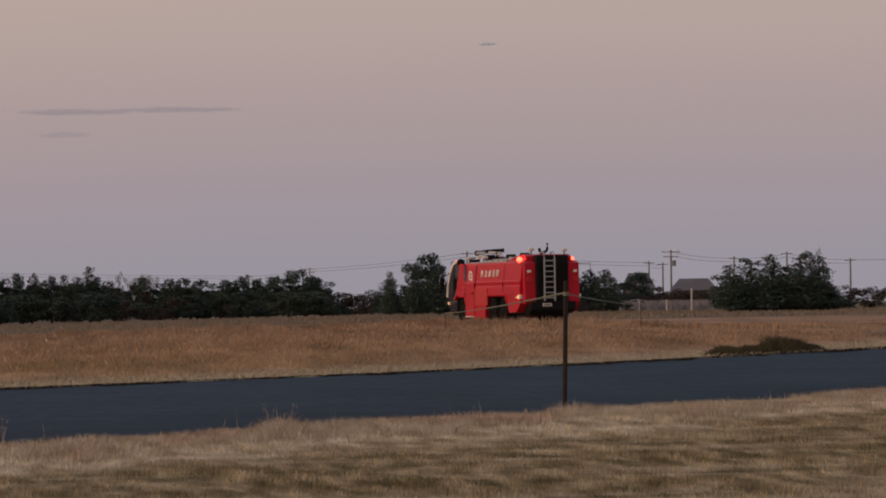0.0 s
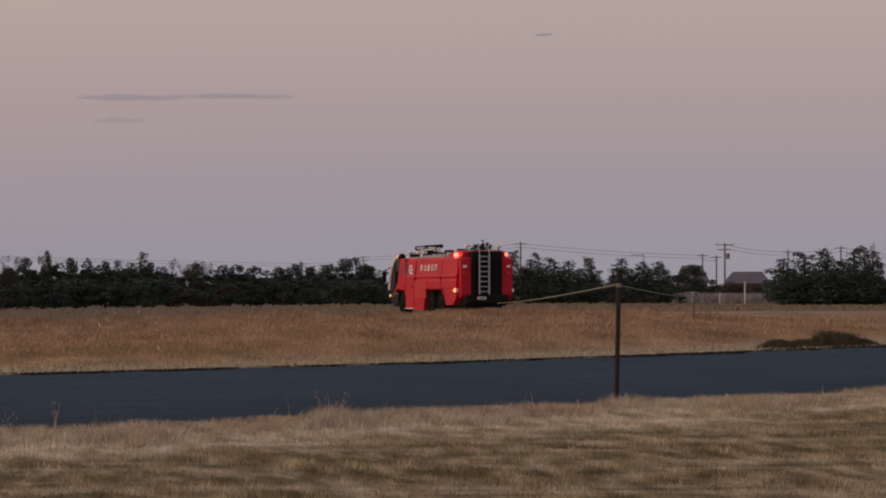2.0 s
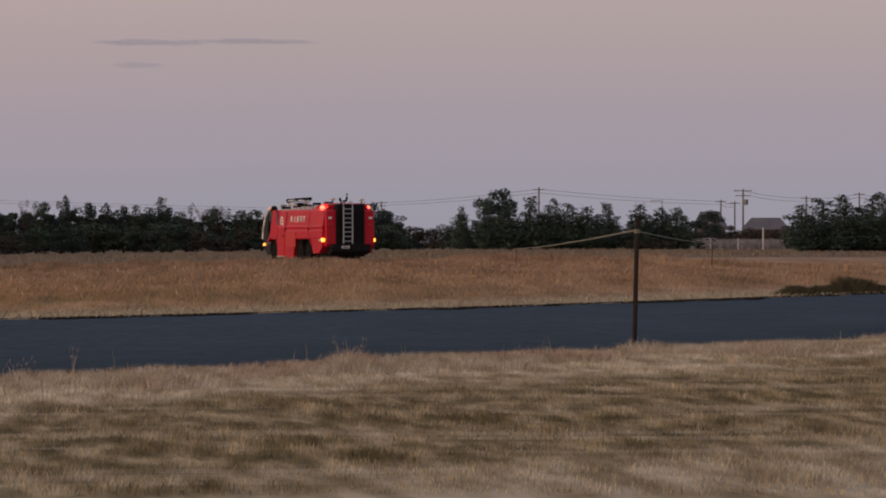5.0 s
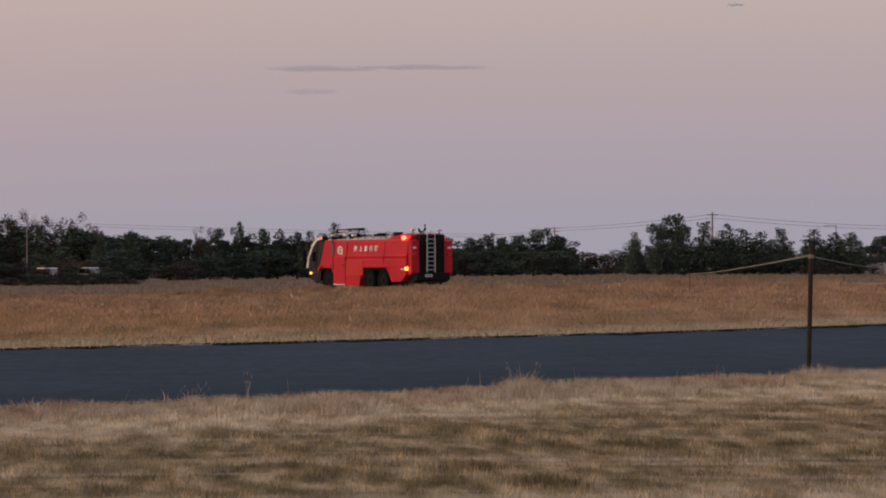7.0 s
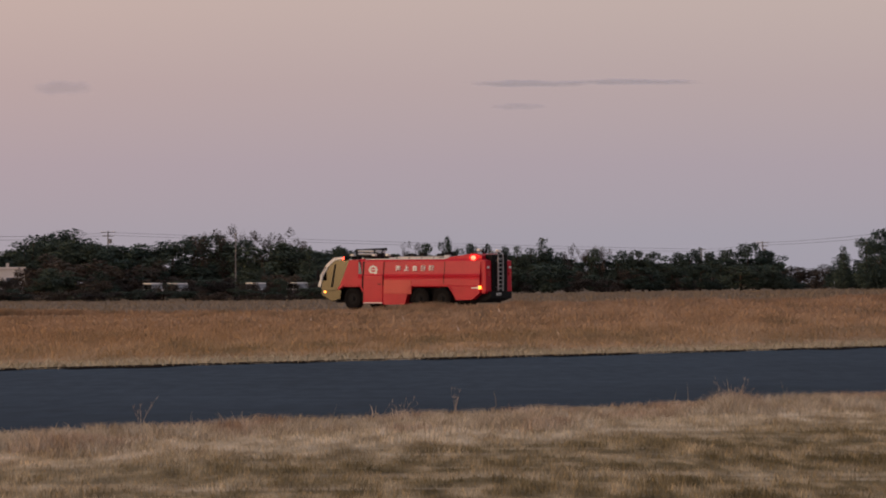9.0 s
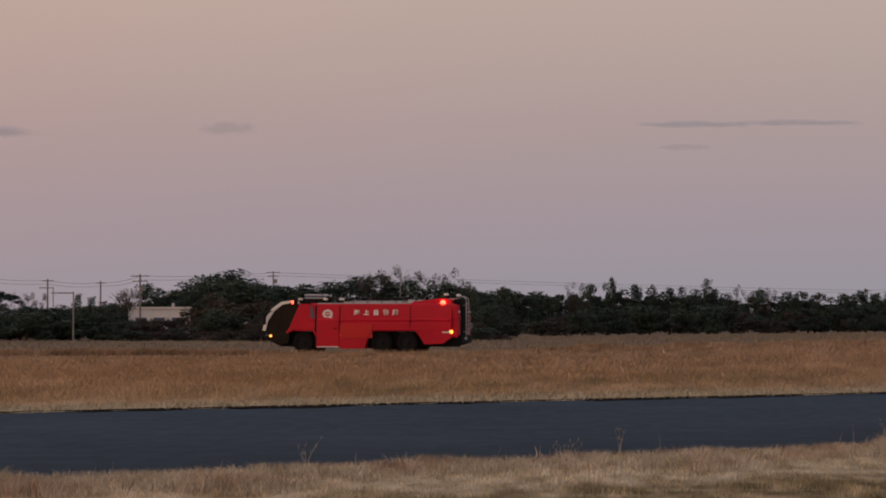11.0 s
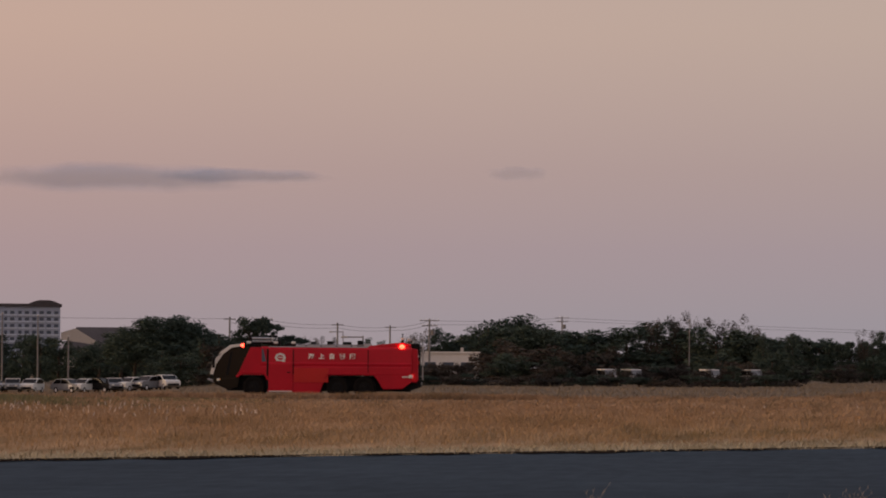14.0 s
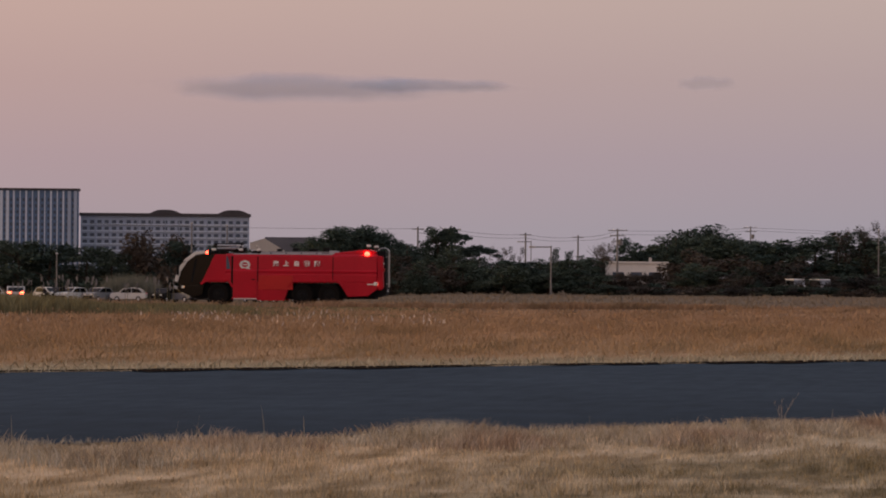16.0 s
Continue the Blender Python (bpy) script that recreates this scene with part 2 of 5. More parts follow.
def leaf_material(name, a, c):
    m, nt, b = nodes_of(name)
    isl = nt.nodes.new("ShaderNodeNewGeometry").outputs["Random Per Island"]
    ob = nt.nodes.new("ShaderNodeObjectInfo").outputs["Random"]
    col = ramp(nt, isl, [(0.0, a), (1.0, c)])
    col = blend(nt, 1.0, col, ramp(nt, ob, [(0.0, (0.7, 0.75, 0.8)), (1.0, (1.2, 1.1, 1.0))]), "MULTIPLY")
    nt.links.new(col, b.inputs["Base Color"])
    b.inputs["Roughness"].default_value = 0.85
    b.inputs["Specular IOR Level"].default_value = 0.1
    return m


def asphalt_material(name, a, c, near_strip=False):
    m, nt, b = nodes_of(name)
    big = noise_of(nt, 0.30, 6, (1.0, 0.35, 1), -0.3, "Position")
    fine = noise_of(nt, 30, 3, coord="Position")
    col = ramp(nt, big, [(0.3, a), (0.7, c)])
    grit = noise_of(nt, 3.2, 5, (1.0, 0.22, 1), 0.0, "Position")
    streak = noise_of(nt, 0.9, 4, (0.35, 1.0, 1), 0.0, "Position")
    col = blend(nt, 0.35, col, ramp(nt, streak, [(0.38, a), (0.62, c)]))
    col = blend(nt, 0.40, col, ramp(nt, grit, [(0.36, a), (0.64, c)]))
    col = blend(nt, 0.3, col, ramp(nt, fine, [(0.3, a), (0.75, c)]))
    if near_strip:
        # darker towards the near side
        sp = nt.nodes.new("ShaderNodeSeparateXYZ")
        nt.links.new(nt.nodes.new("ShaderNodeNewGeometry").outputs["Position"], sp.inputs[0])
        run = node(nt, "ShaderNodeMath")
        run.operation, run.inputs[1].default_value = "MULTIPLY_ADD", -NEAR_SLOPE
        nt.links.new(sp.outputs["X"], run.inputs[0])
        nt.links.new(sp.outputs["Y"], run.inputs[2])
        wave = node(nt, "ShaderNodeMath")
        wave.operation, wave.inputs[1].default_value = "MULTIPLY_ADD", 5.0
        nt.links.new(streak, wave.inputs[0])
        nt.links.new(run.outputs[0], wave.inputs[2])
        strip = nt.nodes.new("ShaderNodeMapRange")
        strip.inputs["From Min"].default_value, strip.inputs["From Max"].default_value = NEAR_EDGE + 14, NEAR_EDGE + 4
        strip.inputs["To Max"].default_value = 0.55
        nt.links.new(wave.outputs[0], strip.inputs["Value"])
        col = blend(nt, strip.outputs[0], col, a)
    nt.links.new(col, b.inputs["Base Color"])
    b.inputs["Roughness"].default_value = 0.95
    b.inputs["Specular IOR Level"].default_value = 0.07
    bp = node(nt, "ShaderNodeBump", Strength=0.4, Distance=0.01)
    nt.links.new(fine, bp.inputs["Height"])
    nt.links.new(bp.outputs[0], b.inputs["Normal"])
    return m


def glass_material(name, color, rough=0.06, tint=(1, 1, 1)):
    m, nt, b = nodes_of(name)
    b.inputs["Base Color"].default_value = (*color, 1)
    b.inputs["Roughness"].default_value = rough
    b.inputs["IOR"].default_value = 1.42
    b.inputs["Specular Tint"].default_value = (*tint, 1)
    b.inputs["Specular IOR Level"].default_value = 0.5
    return m


def cloud_material(name, opacity):
    m, nt, b = nodes_of(name)
    out = nt.nodes["Material Output"]
    tc = nt.nodes.new("ShaderNodeTexCoord")
    mp = nt.nodes.new("ShaderNodeMapping")
    mp.inputs["Location"].default_value = (-1, -1, -1)
    mp.inputs["Scale"].default_value = (2, 2, 2)
    nt.links.new(tc.outputs["Generated"], mp.inputs[0])
    sep = nt.nodes.new("ShaderNodeSeparateXYZ")
    nt.links.new(mp.outputs[0], sep.inputs[0])
    com = nt.nodes.new("ShaderNodeCombineXYZ")
    nt.links.new(sep.outputs["X"], com.inputs[0])
    nt.links.new(sep.outputs["Z"], com.inputs[1])
    ln = nt.nodes.new("ShaderNodeVectorMath")
    ln.operation = "LENGTH"
    nt.links.new(com.outputs[0], ln.inputs[0])
    ns = noise_of(nt, 2.2, 3, (2.0, 0.1, 0.35), coord="Generated")
    ad = node(nt, "ShaderNodeMath")
    ad.operation, ad.inputs[1].default_value = "MULTIPLY_ADD", -1.1
    nt.links.new(ns, ad.inputs[0])
    nt.links.new(ln.outputs["Value"], ad.inputs[2])
    r = nt.nodes.new("ShaderNodeMapRange")
    r.interpolation_type = "SMOOTHSTEP"
    for k, v in (("From Min", 0.40), ("From Max", -0.35), ("To Min", 0.0), ("To Max", opacity)):
        r.inputs[k].default_value = v
    nt.links.new(ad.outputs[0], r.inputs["Value"])
    nt.links.new(r.outputs[0], b.inputs["Alpha"])
    b.inputs["Base Color"].default_value = (0.58, 0.75, 1.0, 1)
    b.inputs["Roughness"].default_value = 1.0
    b.inputs["Specular IOR Level"].default_value = 0.0
    return m


M = {
    "turf": ground_material(),
    "mown": blade_material("mown_blades", mown_colour, 1.22, 0.28, 1.0),
    "field": blade_material("field_blades", field_colour, 1.03, 0.09, 0.8),
    "straw": blade_material("straw_blades", (0.50, 0.42, 0.28), 1.0, 0.25),
    "fringe": blade_material("fringe_blades", fringe_colour, 1.05, 0.30),
    "reeds_pale": blade_material("pale_reeds", (0.27, 0.245, 0.232), 1.0, 0.3),
    "reeds_grey": blade_material("grey_reeds", (0.165, 0.165, 0.128), 1.0, 0.3),
    "seed": blade_material("seed_heads", field_colour, 1.08, 0.07, 0.8),
    "dark_grass": blade_material("dark_grass", (0.072, 0.062, 0.034), 1.1, 0.3),
    "rank": blade_material("rank_weed", (0.19, 0.165, 0.085), 1.1, 0.3),
    "plume": blade_material("plume", (0.66, 0.52, 0.42), 1.0, 0.15),
    "reed": blade_material("reed", (0.245, 0.19, 0.13), 1.0, 0.2),
    "straw_plain": plain("bleached_stalk", (0.40, 0.34, 0.28), 0.85, vary=0.2),
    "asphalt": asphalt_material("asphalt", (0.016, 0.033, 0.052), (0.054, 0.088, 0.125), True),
    "concrete": asphalt_material("worn_concrete", (0.20, 0.188, 0.178), (0.30, 0.28, 0.262)),
    "edge": plain("dark_edge_strip", (0.034, 0.027, 0.022), 1.0, vary=0.5, scale=1.5, spec=0.0),
    "pine": leaf_material("pine_needles", (0.043, 0.068, 0.058), (0.072, 0.103, 0.087)),
    "leaf": leaf_material("evergreen_leaves", (0.044, 0.070, 0.058), (0.077, 0.108, 0.089)),
    "brown": leaf_material("withered_leaves", (0.052, 0.048, 0.044), (0.086, 0.076, 0.069)),
    "twig": leaf_material("bare_twigs", (0.07, 0.060, 0.055), (0.13, 0.11, 0.10)),
    "bark": plain("bark", (0.06, 0.048, 0.038), 0.9, vary=0.4, scale=4, bump=0.5),
    "red": plain("fire_red_paint", (0.49, 0.010, 0.027), 0.42, vary=0.14, scale=0.8, coat=0.04, spec=0.19),
    # body red, glossier, with a little reflected sky lifted into the colour
    "red_sheen": plain("red_paint_with_sheen", (0.52, 0.022, 0.022), 0.36, vary=0.12, scale=0.8, coat=0.05, spec=0.25),
    "black": plain("black_plastic", (0.009, 0.009, 0.010), 0.8, vary=0.3, spec=0.2),
    "rubber": plain("tyre_rubber", (0.011, 0.010, 0.010), 0.95, vary=0.3, scale=6, bump=0.4, spec=0.1),
    "steel": plain("brushed_steel", (0.46, 0.46, 0.47), 0.4, 0.8, vary=0.15, scale=6),
    "silver": plain("silver_paint", (0.70, 0.70, 0.70), 0.4, 0.0, vary=0.15),
    "white": plain("white_paint", (0.72, 0.71, 0.69), 0.45, vary=0.08),
    "glass": glass_material("cab_glass", (0.004, 0.004, 0.005), 0.14, (1.0, 0.84, 0.56)),
    "car_glass": glass_material("car_window", (0.006, 0.006, 0.007), 0.08),
    "beacon_dim": plain("red_front_beacon", (1.0, 0.05, 0.025), 0.3, vary=0.0, glow=10.0),
    "beacon": plain("red_beacon", (1.0, 0.05, 0.025), 0.3, vary=0.0, glow=11.0),
    "amber": plain("amber_lamp", (1.0, 0.34, 0.045), 0.3, vary=0.0, glow=3.0),
    "letter": plain("white_lettering", (0.92, 0.90, 0.88), 0.6, vary=0.03),
    "car_grey": plain("grey_car_paint", (0.20, 0.21, 0.23), 0.3, vary=0.1, coat=0.3),
    "tail": plain("red_tail_lamp", (1.0, 0.10, 0.04), 0.3, vary=0.0, glow=12.0),
    "rail": plain("dull_aluminium", (0.40, 0.43, 0.48), 0.5, 0.3, vary=0.15, scale=4),
    "lens": plain("clear_lens", (0.75, 0.75, 0.72), 0.2, vary=0.05),
    "post": plain("weathered_iron", (0.028, 0.021, 0.018), 0.85, vary=0.5, scale=5, bump=0.4, spec=0.3),
    "rope": plain("frayed_rope", (0.17, 0.17, 0.13), 0.9, vary=0.3, scale=9),
    "pole": plain("concrete_pole", (0.22, 0.21, 0.21), 0.85, vary=0.2),
    "cable": plain("cable", (0.05, 0.05, 0.055), 0.8, vary=0.1),
    # the hotel's wall colours all lean towards blue
    "balcony": plain("pale_blue_balcony", (0.66, 0.74, 0.86), 0.8, vary=0.12, scale=0.05),
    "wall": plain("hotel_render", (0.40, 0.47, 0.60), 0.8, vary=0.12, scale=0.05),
    "wall_blue": plain("blue_tower_wall", (0.12, 0.20, 0.34), 0.6, vary=0.15, scale=0.05),
    "pane": glass_material("window_pane", (0.09, 0.115, 0.16), 0.2),
    "roof": plain("dark_roof_tiles", (0.075, 0.068, 0.075), 0.8, vary=0.25, scale=0.3),
    # distance haze is put into this lightened grey
    "roof_far": plain("hazed_grey_tiles", (0.13, 0.125, 0.14), 0.85, vary=0.2, scale=0.3),
    "beige": plain("beige_render", (0.80, 0.78, 0.76), 0.85, vary=0.12, scale=0.4),
    "sheet": plain("pale_sheet_metal", (0.50, 0.47, 0.44), 0.6, vary=0.12, scale=0.4),
    "cloud": cloud_material("cloud_vapour", 0.28),
    "streak": cloud_material("streak_vapour", 0.24),
    "wisp": cloud_material("wisp_vapour", 0.45),
    "haze": cloud_material("thin_cloud_vapour", 0.13),
}

# ---- mesh helpers ----
rng = np.random.default_rng(7)


def link(name, me, parent=None, material=None, label=""):
    ob = new(name, me)
    if material:
        me.materials.append(M[material])
    if parent:
        ob.parent = parent
    if label:
        ob["label"] = label
    return ob


def part(name, bm, material, parent, label="", smooth=False):
    me = bpy.data.meshes.new(name)
    bm.normal_update()
    bm.to_mesh(me)
    bm.free()
    if smooth:
        me.polygons.foreach_set("use_smooth", [True] * len(me.polygons))
    return link(name, me, parent, material, label)


def mesh_of(name, verts, faces):
    """A mesh from arrays; all faces have the same number of corners."""
    me = bpy.data.meshes.new(name)
    verts, faces = np.asarray(verts, dtype=np.float32), np.asarray(faces, dtype=np.int32)
    n = faces.shape[1]
    me.vertices.add(len(verts))
    me.vertices.foreach_set("co", verts.ravel())
    me.loops.add(faces.size)
    me.loops.foreach_set("vertex_index", faces.ravel())
    me.polygons.add(len(faces))
    me.polygons.foreach_set("loop_start", np.arange(0, faces.size, n, dtype=np.int32))
    me.update(calc_edges=True)
    return me


def box(bm, x0, x1, y0, y1, z0, z1, bevel=0.0):
    vs = bmesh.ops.create_cube(bm, size=1)["verts"]
    bmesh.ops.scale(bm, vec=(x1 - x0, y1 - y0, z1 - z0), verts=vs)
    bmesh.ops.translate(bm, vec=((x0 + x1) / 2, (y0 + y1) / 2, (z0 + z1) / 2), verts=vs)
    if bevel:
        es = list({e for v in vs for e in v.link_edges})
        bmesh.ops.bevel(bm, geom=es, offset=bevel, segments=2, affect="EDGES", profile=0.6)
    return bm


def boxed(*a, **k):
    return box(bmesh.new(), *a, **k)


def tube(bm, a, b, r0, r1=None, seg=10):
    a, b = Vector(a), Vector(b)
    d = b - a
    m = Matrix.Translation((a + b) / 2) @ d.to_track_quat("Z", "Y").to_matrix().to_4x4()
    bmesh.ops.create_cone(bm, cap_ends=True, segments=seg, radius1=r0, radius2=r0 if r1 is None else r1, depth=d.length, matrix=m)
    return bm


def sweep(pts, r, seg=6):
    """One round bar along a line of points."""
    bm = bmesh.new()
    pts = [Vector(p) for p in pts]
    rings = []
    for i, p in enumerate(pts):
        t = (pts[min(i + 1, len(pts) - 1)] - pts[max(i - 1, 0)]).normalized()
        q = t.to_track_quat("Z", "Y")
        rings.append([bm.verts.new(p + q @ Vector((r * math.cos(6.28319 * k / seg), r * math.sin(6.28319 * k / seg), 0))) for k in range(seg)])
    for a, b in zip(rings, rings[1:]):
        for k in range(seg):
            j = (k + 1) % seg
            bm.faces.new((a[k], a[j], b[j], b[k]))
    bm.faces.new(rings[0][::-1])
    bm.faces.new(rings[-1])
    return bm


def tubed(*a, **k):
    return tube(bmesh.new(), *a, **k)


def prism(profile, y0, y1, bevel=0.0, bm=None, y_top=None, z_top=None):
    """A solid with a side outline in x and z, from y0 to y1."""
    bm = bm or bmesh.new()
    rows = []
    for y in (y0, y1):
        rows.append([bm.verts.new((x, y, z)) for x, z in profile])
    n = len(profile)
    bm.faces.new(rows[0])
    bm.faces.new(rows[1][::-1])
    for i in range(n):
        j = (i + 1) % n
        bm.faces.new((rows[0][j], rows[0][i], rows[1][i], rows[1][j]))
    bmesh.ops.recalc_face_normals(bm, faces=bm.faces[:])
    if bevel:
        bmesh.ops.bevel(bm, geom=bm.edges[:], offset=bevel, segments=2, affect="EDGES", profile=0.6)
    return bm


def smoothstep(v):
    v = np.clip(v, 0, 1)
    return v * v * (3 - 2 * v)


def ground_z(x, y):
    """The airfield: level near the camera, rising a little to the right and sinking to the left."""
    a, d = np.degrees(np.arctan2(-x, y)), np.hypot(x, y)
    s, r = smoothstep((4 - a) / 12), smoothstep((d - 90) / 90)
    back = smoothstep((150 - np.abs(a)) / 60)
    dip = 0.9 * smoothstep((a - 9) / 3) * smoothstep((d - 250) / 120) * smoothstep((60 - a) / 30)
    return r * (-0.28 + 0.97 * s) * back - dip


def spot(az, d):
    x, y = -d * math.sin(radians(az)), d * math.cos(radians(az))
    return x, y, float(ground_z(x, y))


# ---- ground, taxiway, far pavement ----
def build_ground():
    az = np.radians(np.concatenate([np.arange(-180, -24, 6), np.arange(-24, 24, 0.5), np.arange(24, 180, 6)]))
    d = np.concatenate([[0.01, 0.5], np.geomspace(4, 4800, 120)])
    A, D = np.meshgrid(az, d)
    x, y = -D * np.sin(A), D * np.cos(A)
    v = np.stack([x, y, ground_z(x, y)], -1).reshape(-1, 3)
    n, k = len(az), len(d)
    f = [(r * n + c, r * n + (c + 1) % n, (r + 1) * n + (c + 1) % n, (r + 1) * n + c) for r in range(k - 1) for c in range(n)]
    f = [q[::-1] for q in f]
    me = mesh_of("ground", v, f)
    ob = link("ground", me, None, "turf")
    tagged(ob, "level airfield turf, mown straw and russet autumn grass", "ground", kind="structure")


def ribbon(name, near, far, material, label, lift=0.012, thick=0.0, kind="structure", category="road"):
    """A paved band between two lines of points on the ground."""
    v, f = [], []
    for (x0, y0), (x1, y1) in zip(near, far):
        for s in np.linspace(0, 1, 9):
            x, y = x0 + (x1 - x0) * s, y0 + (y1 - y0) * s
            v.append((x, y, ground_z(x, y) + lift))
    for i in range(len(near) - 1):
        for j in range(8):
            a = i * 9 + j
            f.append((a, a + 9, a + 10, a + 1))
    ob = link(name, mesh_of(name, v, f), None, material)
    return tagged(ob, label, category, kind=kind)


build_ground()
xs = np.linspace(-45, 75, 61)
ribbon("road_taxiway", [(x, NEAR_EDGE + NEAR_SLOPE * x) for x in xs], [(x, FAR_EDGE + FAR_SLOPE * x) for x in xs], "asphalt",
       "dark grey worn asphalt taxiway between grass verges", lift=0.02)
rag = np.random.default_rng(5)


def ragged(x):
    """How far the dark strip reaches in over the paving."""
    w = 0.5 + 0.28 * math.sin(0.83 * x) + 0.25 * math.sin(2.1 * x + 1) + 0.2 * math.sin(4.7 * x + 2)
    return -0.3 + 1.7 * max(0.0, w) + 0.6 * rag.random()


EDGE_X = np.linspace(-45, 75, 700)
ribbon("road_edge", [(x, FAR_EDGE - ragged(x) + FAR_SLOPE * x) for x in EDGE_X],
       [(x, FAR_EDGE + 0.9 + FAR_SLOPE * x) for x in EDGE_X], "edge", "dark ragged strip along the far edge of the taxiway", lift=0.035, category="road edge")

# ---- the fire truck's way: seconds, x, y, z of its tail on the ground, heading in degrees to the left ----
TRUCK_ROWS = [
    (0, 26.39, 184.72, 0.69, 10.5),
    (0.5, 25.35, 187.61, 0.67, 10.9),
    (1, 24.36, 190.56, 0.64, 11.8),
    (1.5, 23.31, 193.64, 0.62, 12.5),
    (2, 22.12, 196.84, 0.60, 11.8),
    (2.5, 20.98, 200.12, 0.58, 11.8),
    (3, 19.92, 203.39, 0.55, 12.0),
    (3.5, 18.85, 206.62, 0.52, 12.1),
    (6, 13.66, 220.02, 0.32, 17.7),
    (6.5, 12.60, 222.68, 0.28, 22.3),
    (7, 11.21, 225.34, 0.23, 27.5),
    (7.5, 9.71, 227.94, 0.19, 33.8),
    (8, 7.92, 230.46, 0.13, 40.8),
    (8.5, 5.80, 232.79, 0.07, 48.2),
    (9, 3.35, 234.89, 0.00, 55.1),
    (9.5, 0.60, 236.70, -0.06, 61.2),
    (10, -2.41, 238.20, -0.11, 66.5),
    (10.2, -3.64, 238.73, -0.13, 68.6),
    (12.3, -17.20, 236.05, -0.28, 86.1),
    (12.5, -18.61, 235.89, -0.28, 87.3),
    (13, -21.76, 235.46, -0.28, 90.3),
    (13.5, -25.15, 234.83, -0.26, 93.2),
    (14, -28.34, 234.04, -0.24, 95.7),
    (14.5, -31.55, 233.11, -0.23, 97.3),
    (15, -34.63, 232.09, -0.21, 97.6),
    (15.5, -37.85, 231.05, -0.20, 96.9),
    (16, -41.02, 230.02, -0.18, 95.5),
]



def truck_line():
    """The middle of the truck's way, with the road going on before and after it."""
    pts = [(46.0, 100.0), (36.0, 140.0)]
    for t, x, y, z, h in TRUCK_ROWS[::2]:
        pts.append((x - math.sin(radians(h)) * 4, y + math.cos(radians(h)) * 4))
    return pts + [(-80, 226), (-130, 221), (-240, 212)]


def offset_line(pts, d):
    out = []
    for i, p in enumerate(pts):
        a, b = Vector(pts[max(i - 1, 0)]), Vector(pts[min(i + 1, len(pts) - 1)])
        t = (b - a).normalized()
        out.append((p[0] + t.y * d, p[1] - t.x * d))
    return out


LINE = truck_line()
ribbon("road_perimeter", offset_line(LINE, -5.5), offset_line(LINE, 5.5), "concrete", "pale worn perimeter road behind the tall grass", lift=0.015)
ribbon("pavement_far", [spot(a, 334 + 6 * (a + 8))[:2] for a in np.linspace(-24, -7.5, 30)],
       [spot(a, 345 + 6 * (a + 8))[:2] for a in np.linspace(-24, -7.5, 30)], "concrete", "pale concrete strip before the pines", lift=0.02)


# ---- grass ----
def blades(name, x, y, h, w, lean, material, label, base=None):
    """Single blades of grass, each a tapering triangle, bent by its lean."""
    n = len(x)
    z = ground_z(x, y) if base is None else base
    t, u = rng.random(n) * 2 * np.pi, rng.random(n) * 2 * np.pi
    hx, hy = np.cos(t) * w / 2, np.sin(t) * w / 2
    hx = np.where(np.abs(hx) < w * 0.25, w * 0.3, hx)
    lx, ly = np.cos(u) * lean * h, np.sin(u) * lean * h
    v = np.stack([np.stack([x - hx, y - hy, z - 0.02], -1), np.stack([x + hx, y + hy, z - 0.02], -1),
                  np.stack([x + lx * 0.4 + hx * 0.7, y + ly * 0.4 + hy * 0.7, z + h * 0.6], -1),
                  np.stack([x + lx * 0.4 - hx * 0.7, y + ly * 0.4 - hy * 0.7, z + h * 0.6], -1),
                  np.stack([x + lx, y + ly, z + h], -1)], 1).reshape(-1, 3)
    i = np.arange(n)[:, None] * 5
    f = np.concatenate([i + [0, 1, 2], i + [0, 2, 3], i + [3, 2, 4]], 1).reshape(-1, 3)
    ob = link(name, mesh_of(name, v, f), None, material)
    return tagged(ob, label, "grass", kind="stuff")


def scatter(n, d0, d1, a0=-14.5, a1=17.0):
    a = np.radians(rng.uniform(a0, a1, n))
    d = np.sqrt(rng.uniform(d0 ** 2, d1 ** 2, n))
    return -d * np.sin(a), d * np.cos(a)


def clumped(x, y, scale, seed):
    """Cheap wavy density, 0 to 1, for tufts and bare spots."""
    r = np.random.default_rng(seed)
    s = 0
    for k in range(6):
        p, q, c = r.normal(0, 1, 2), r.random() * 6.28, scale * (0.6 + 0.5 * k)
        s = s + np.sin((x * p[0] + y * p[1]) * c + q) / (1 + 0.4 * k)
    return np.clip(0.5 + 0.22 * s, 0, 1)


def near_side(x, y):
    return NEAR_EDGE + NEAR_SLOPE * x - y


def far_side(x, y):
    return y - FAR_EDGE - FAR_SLOPE * x


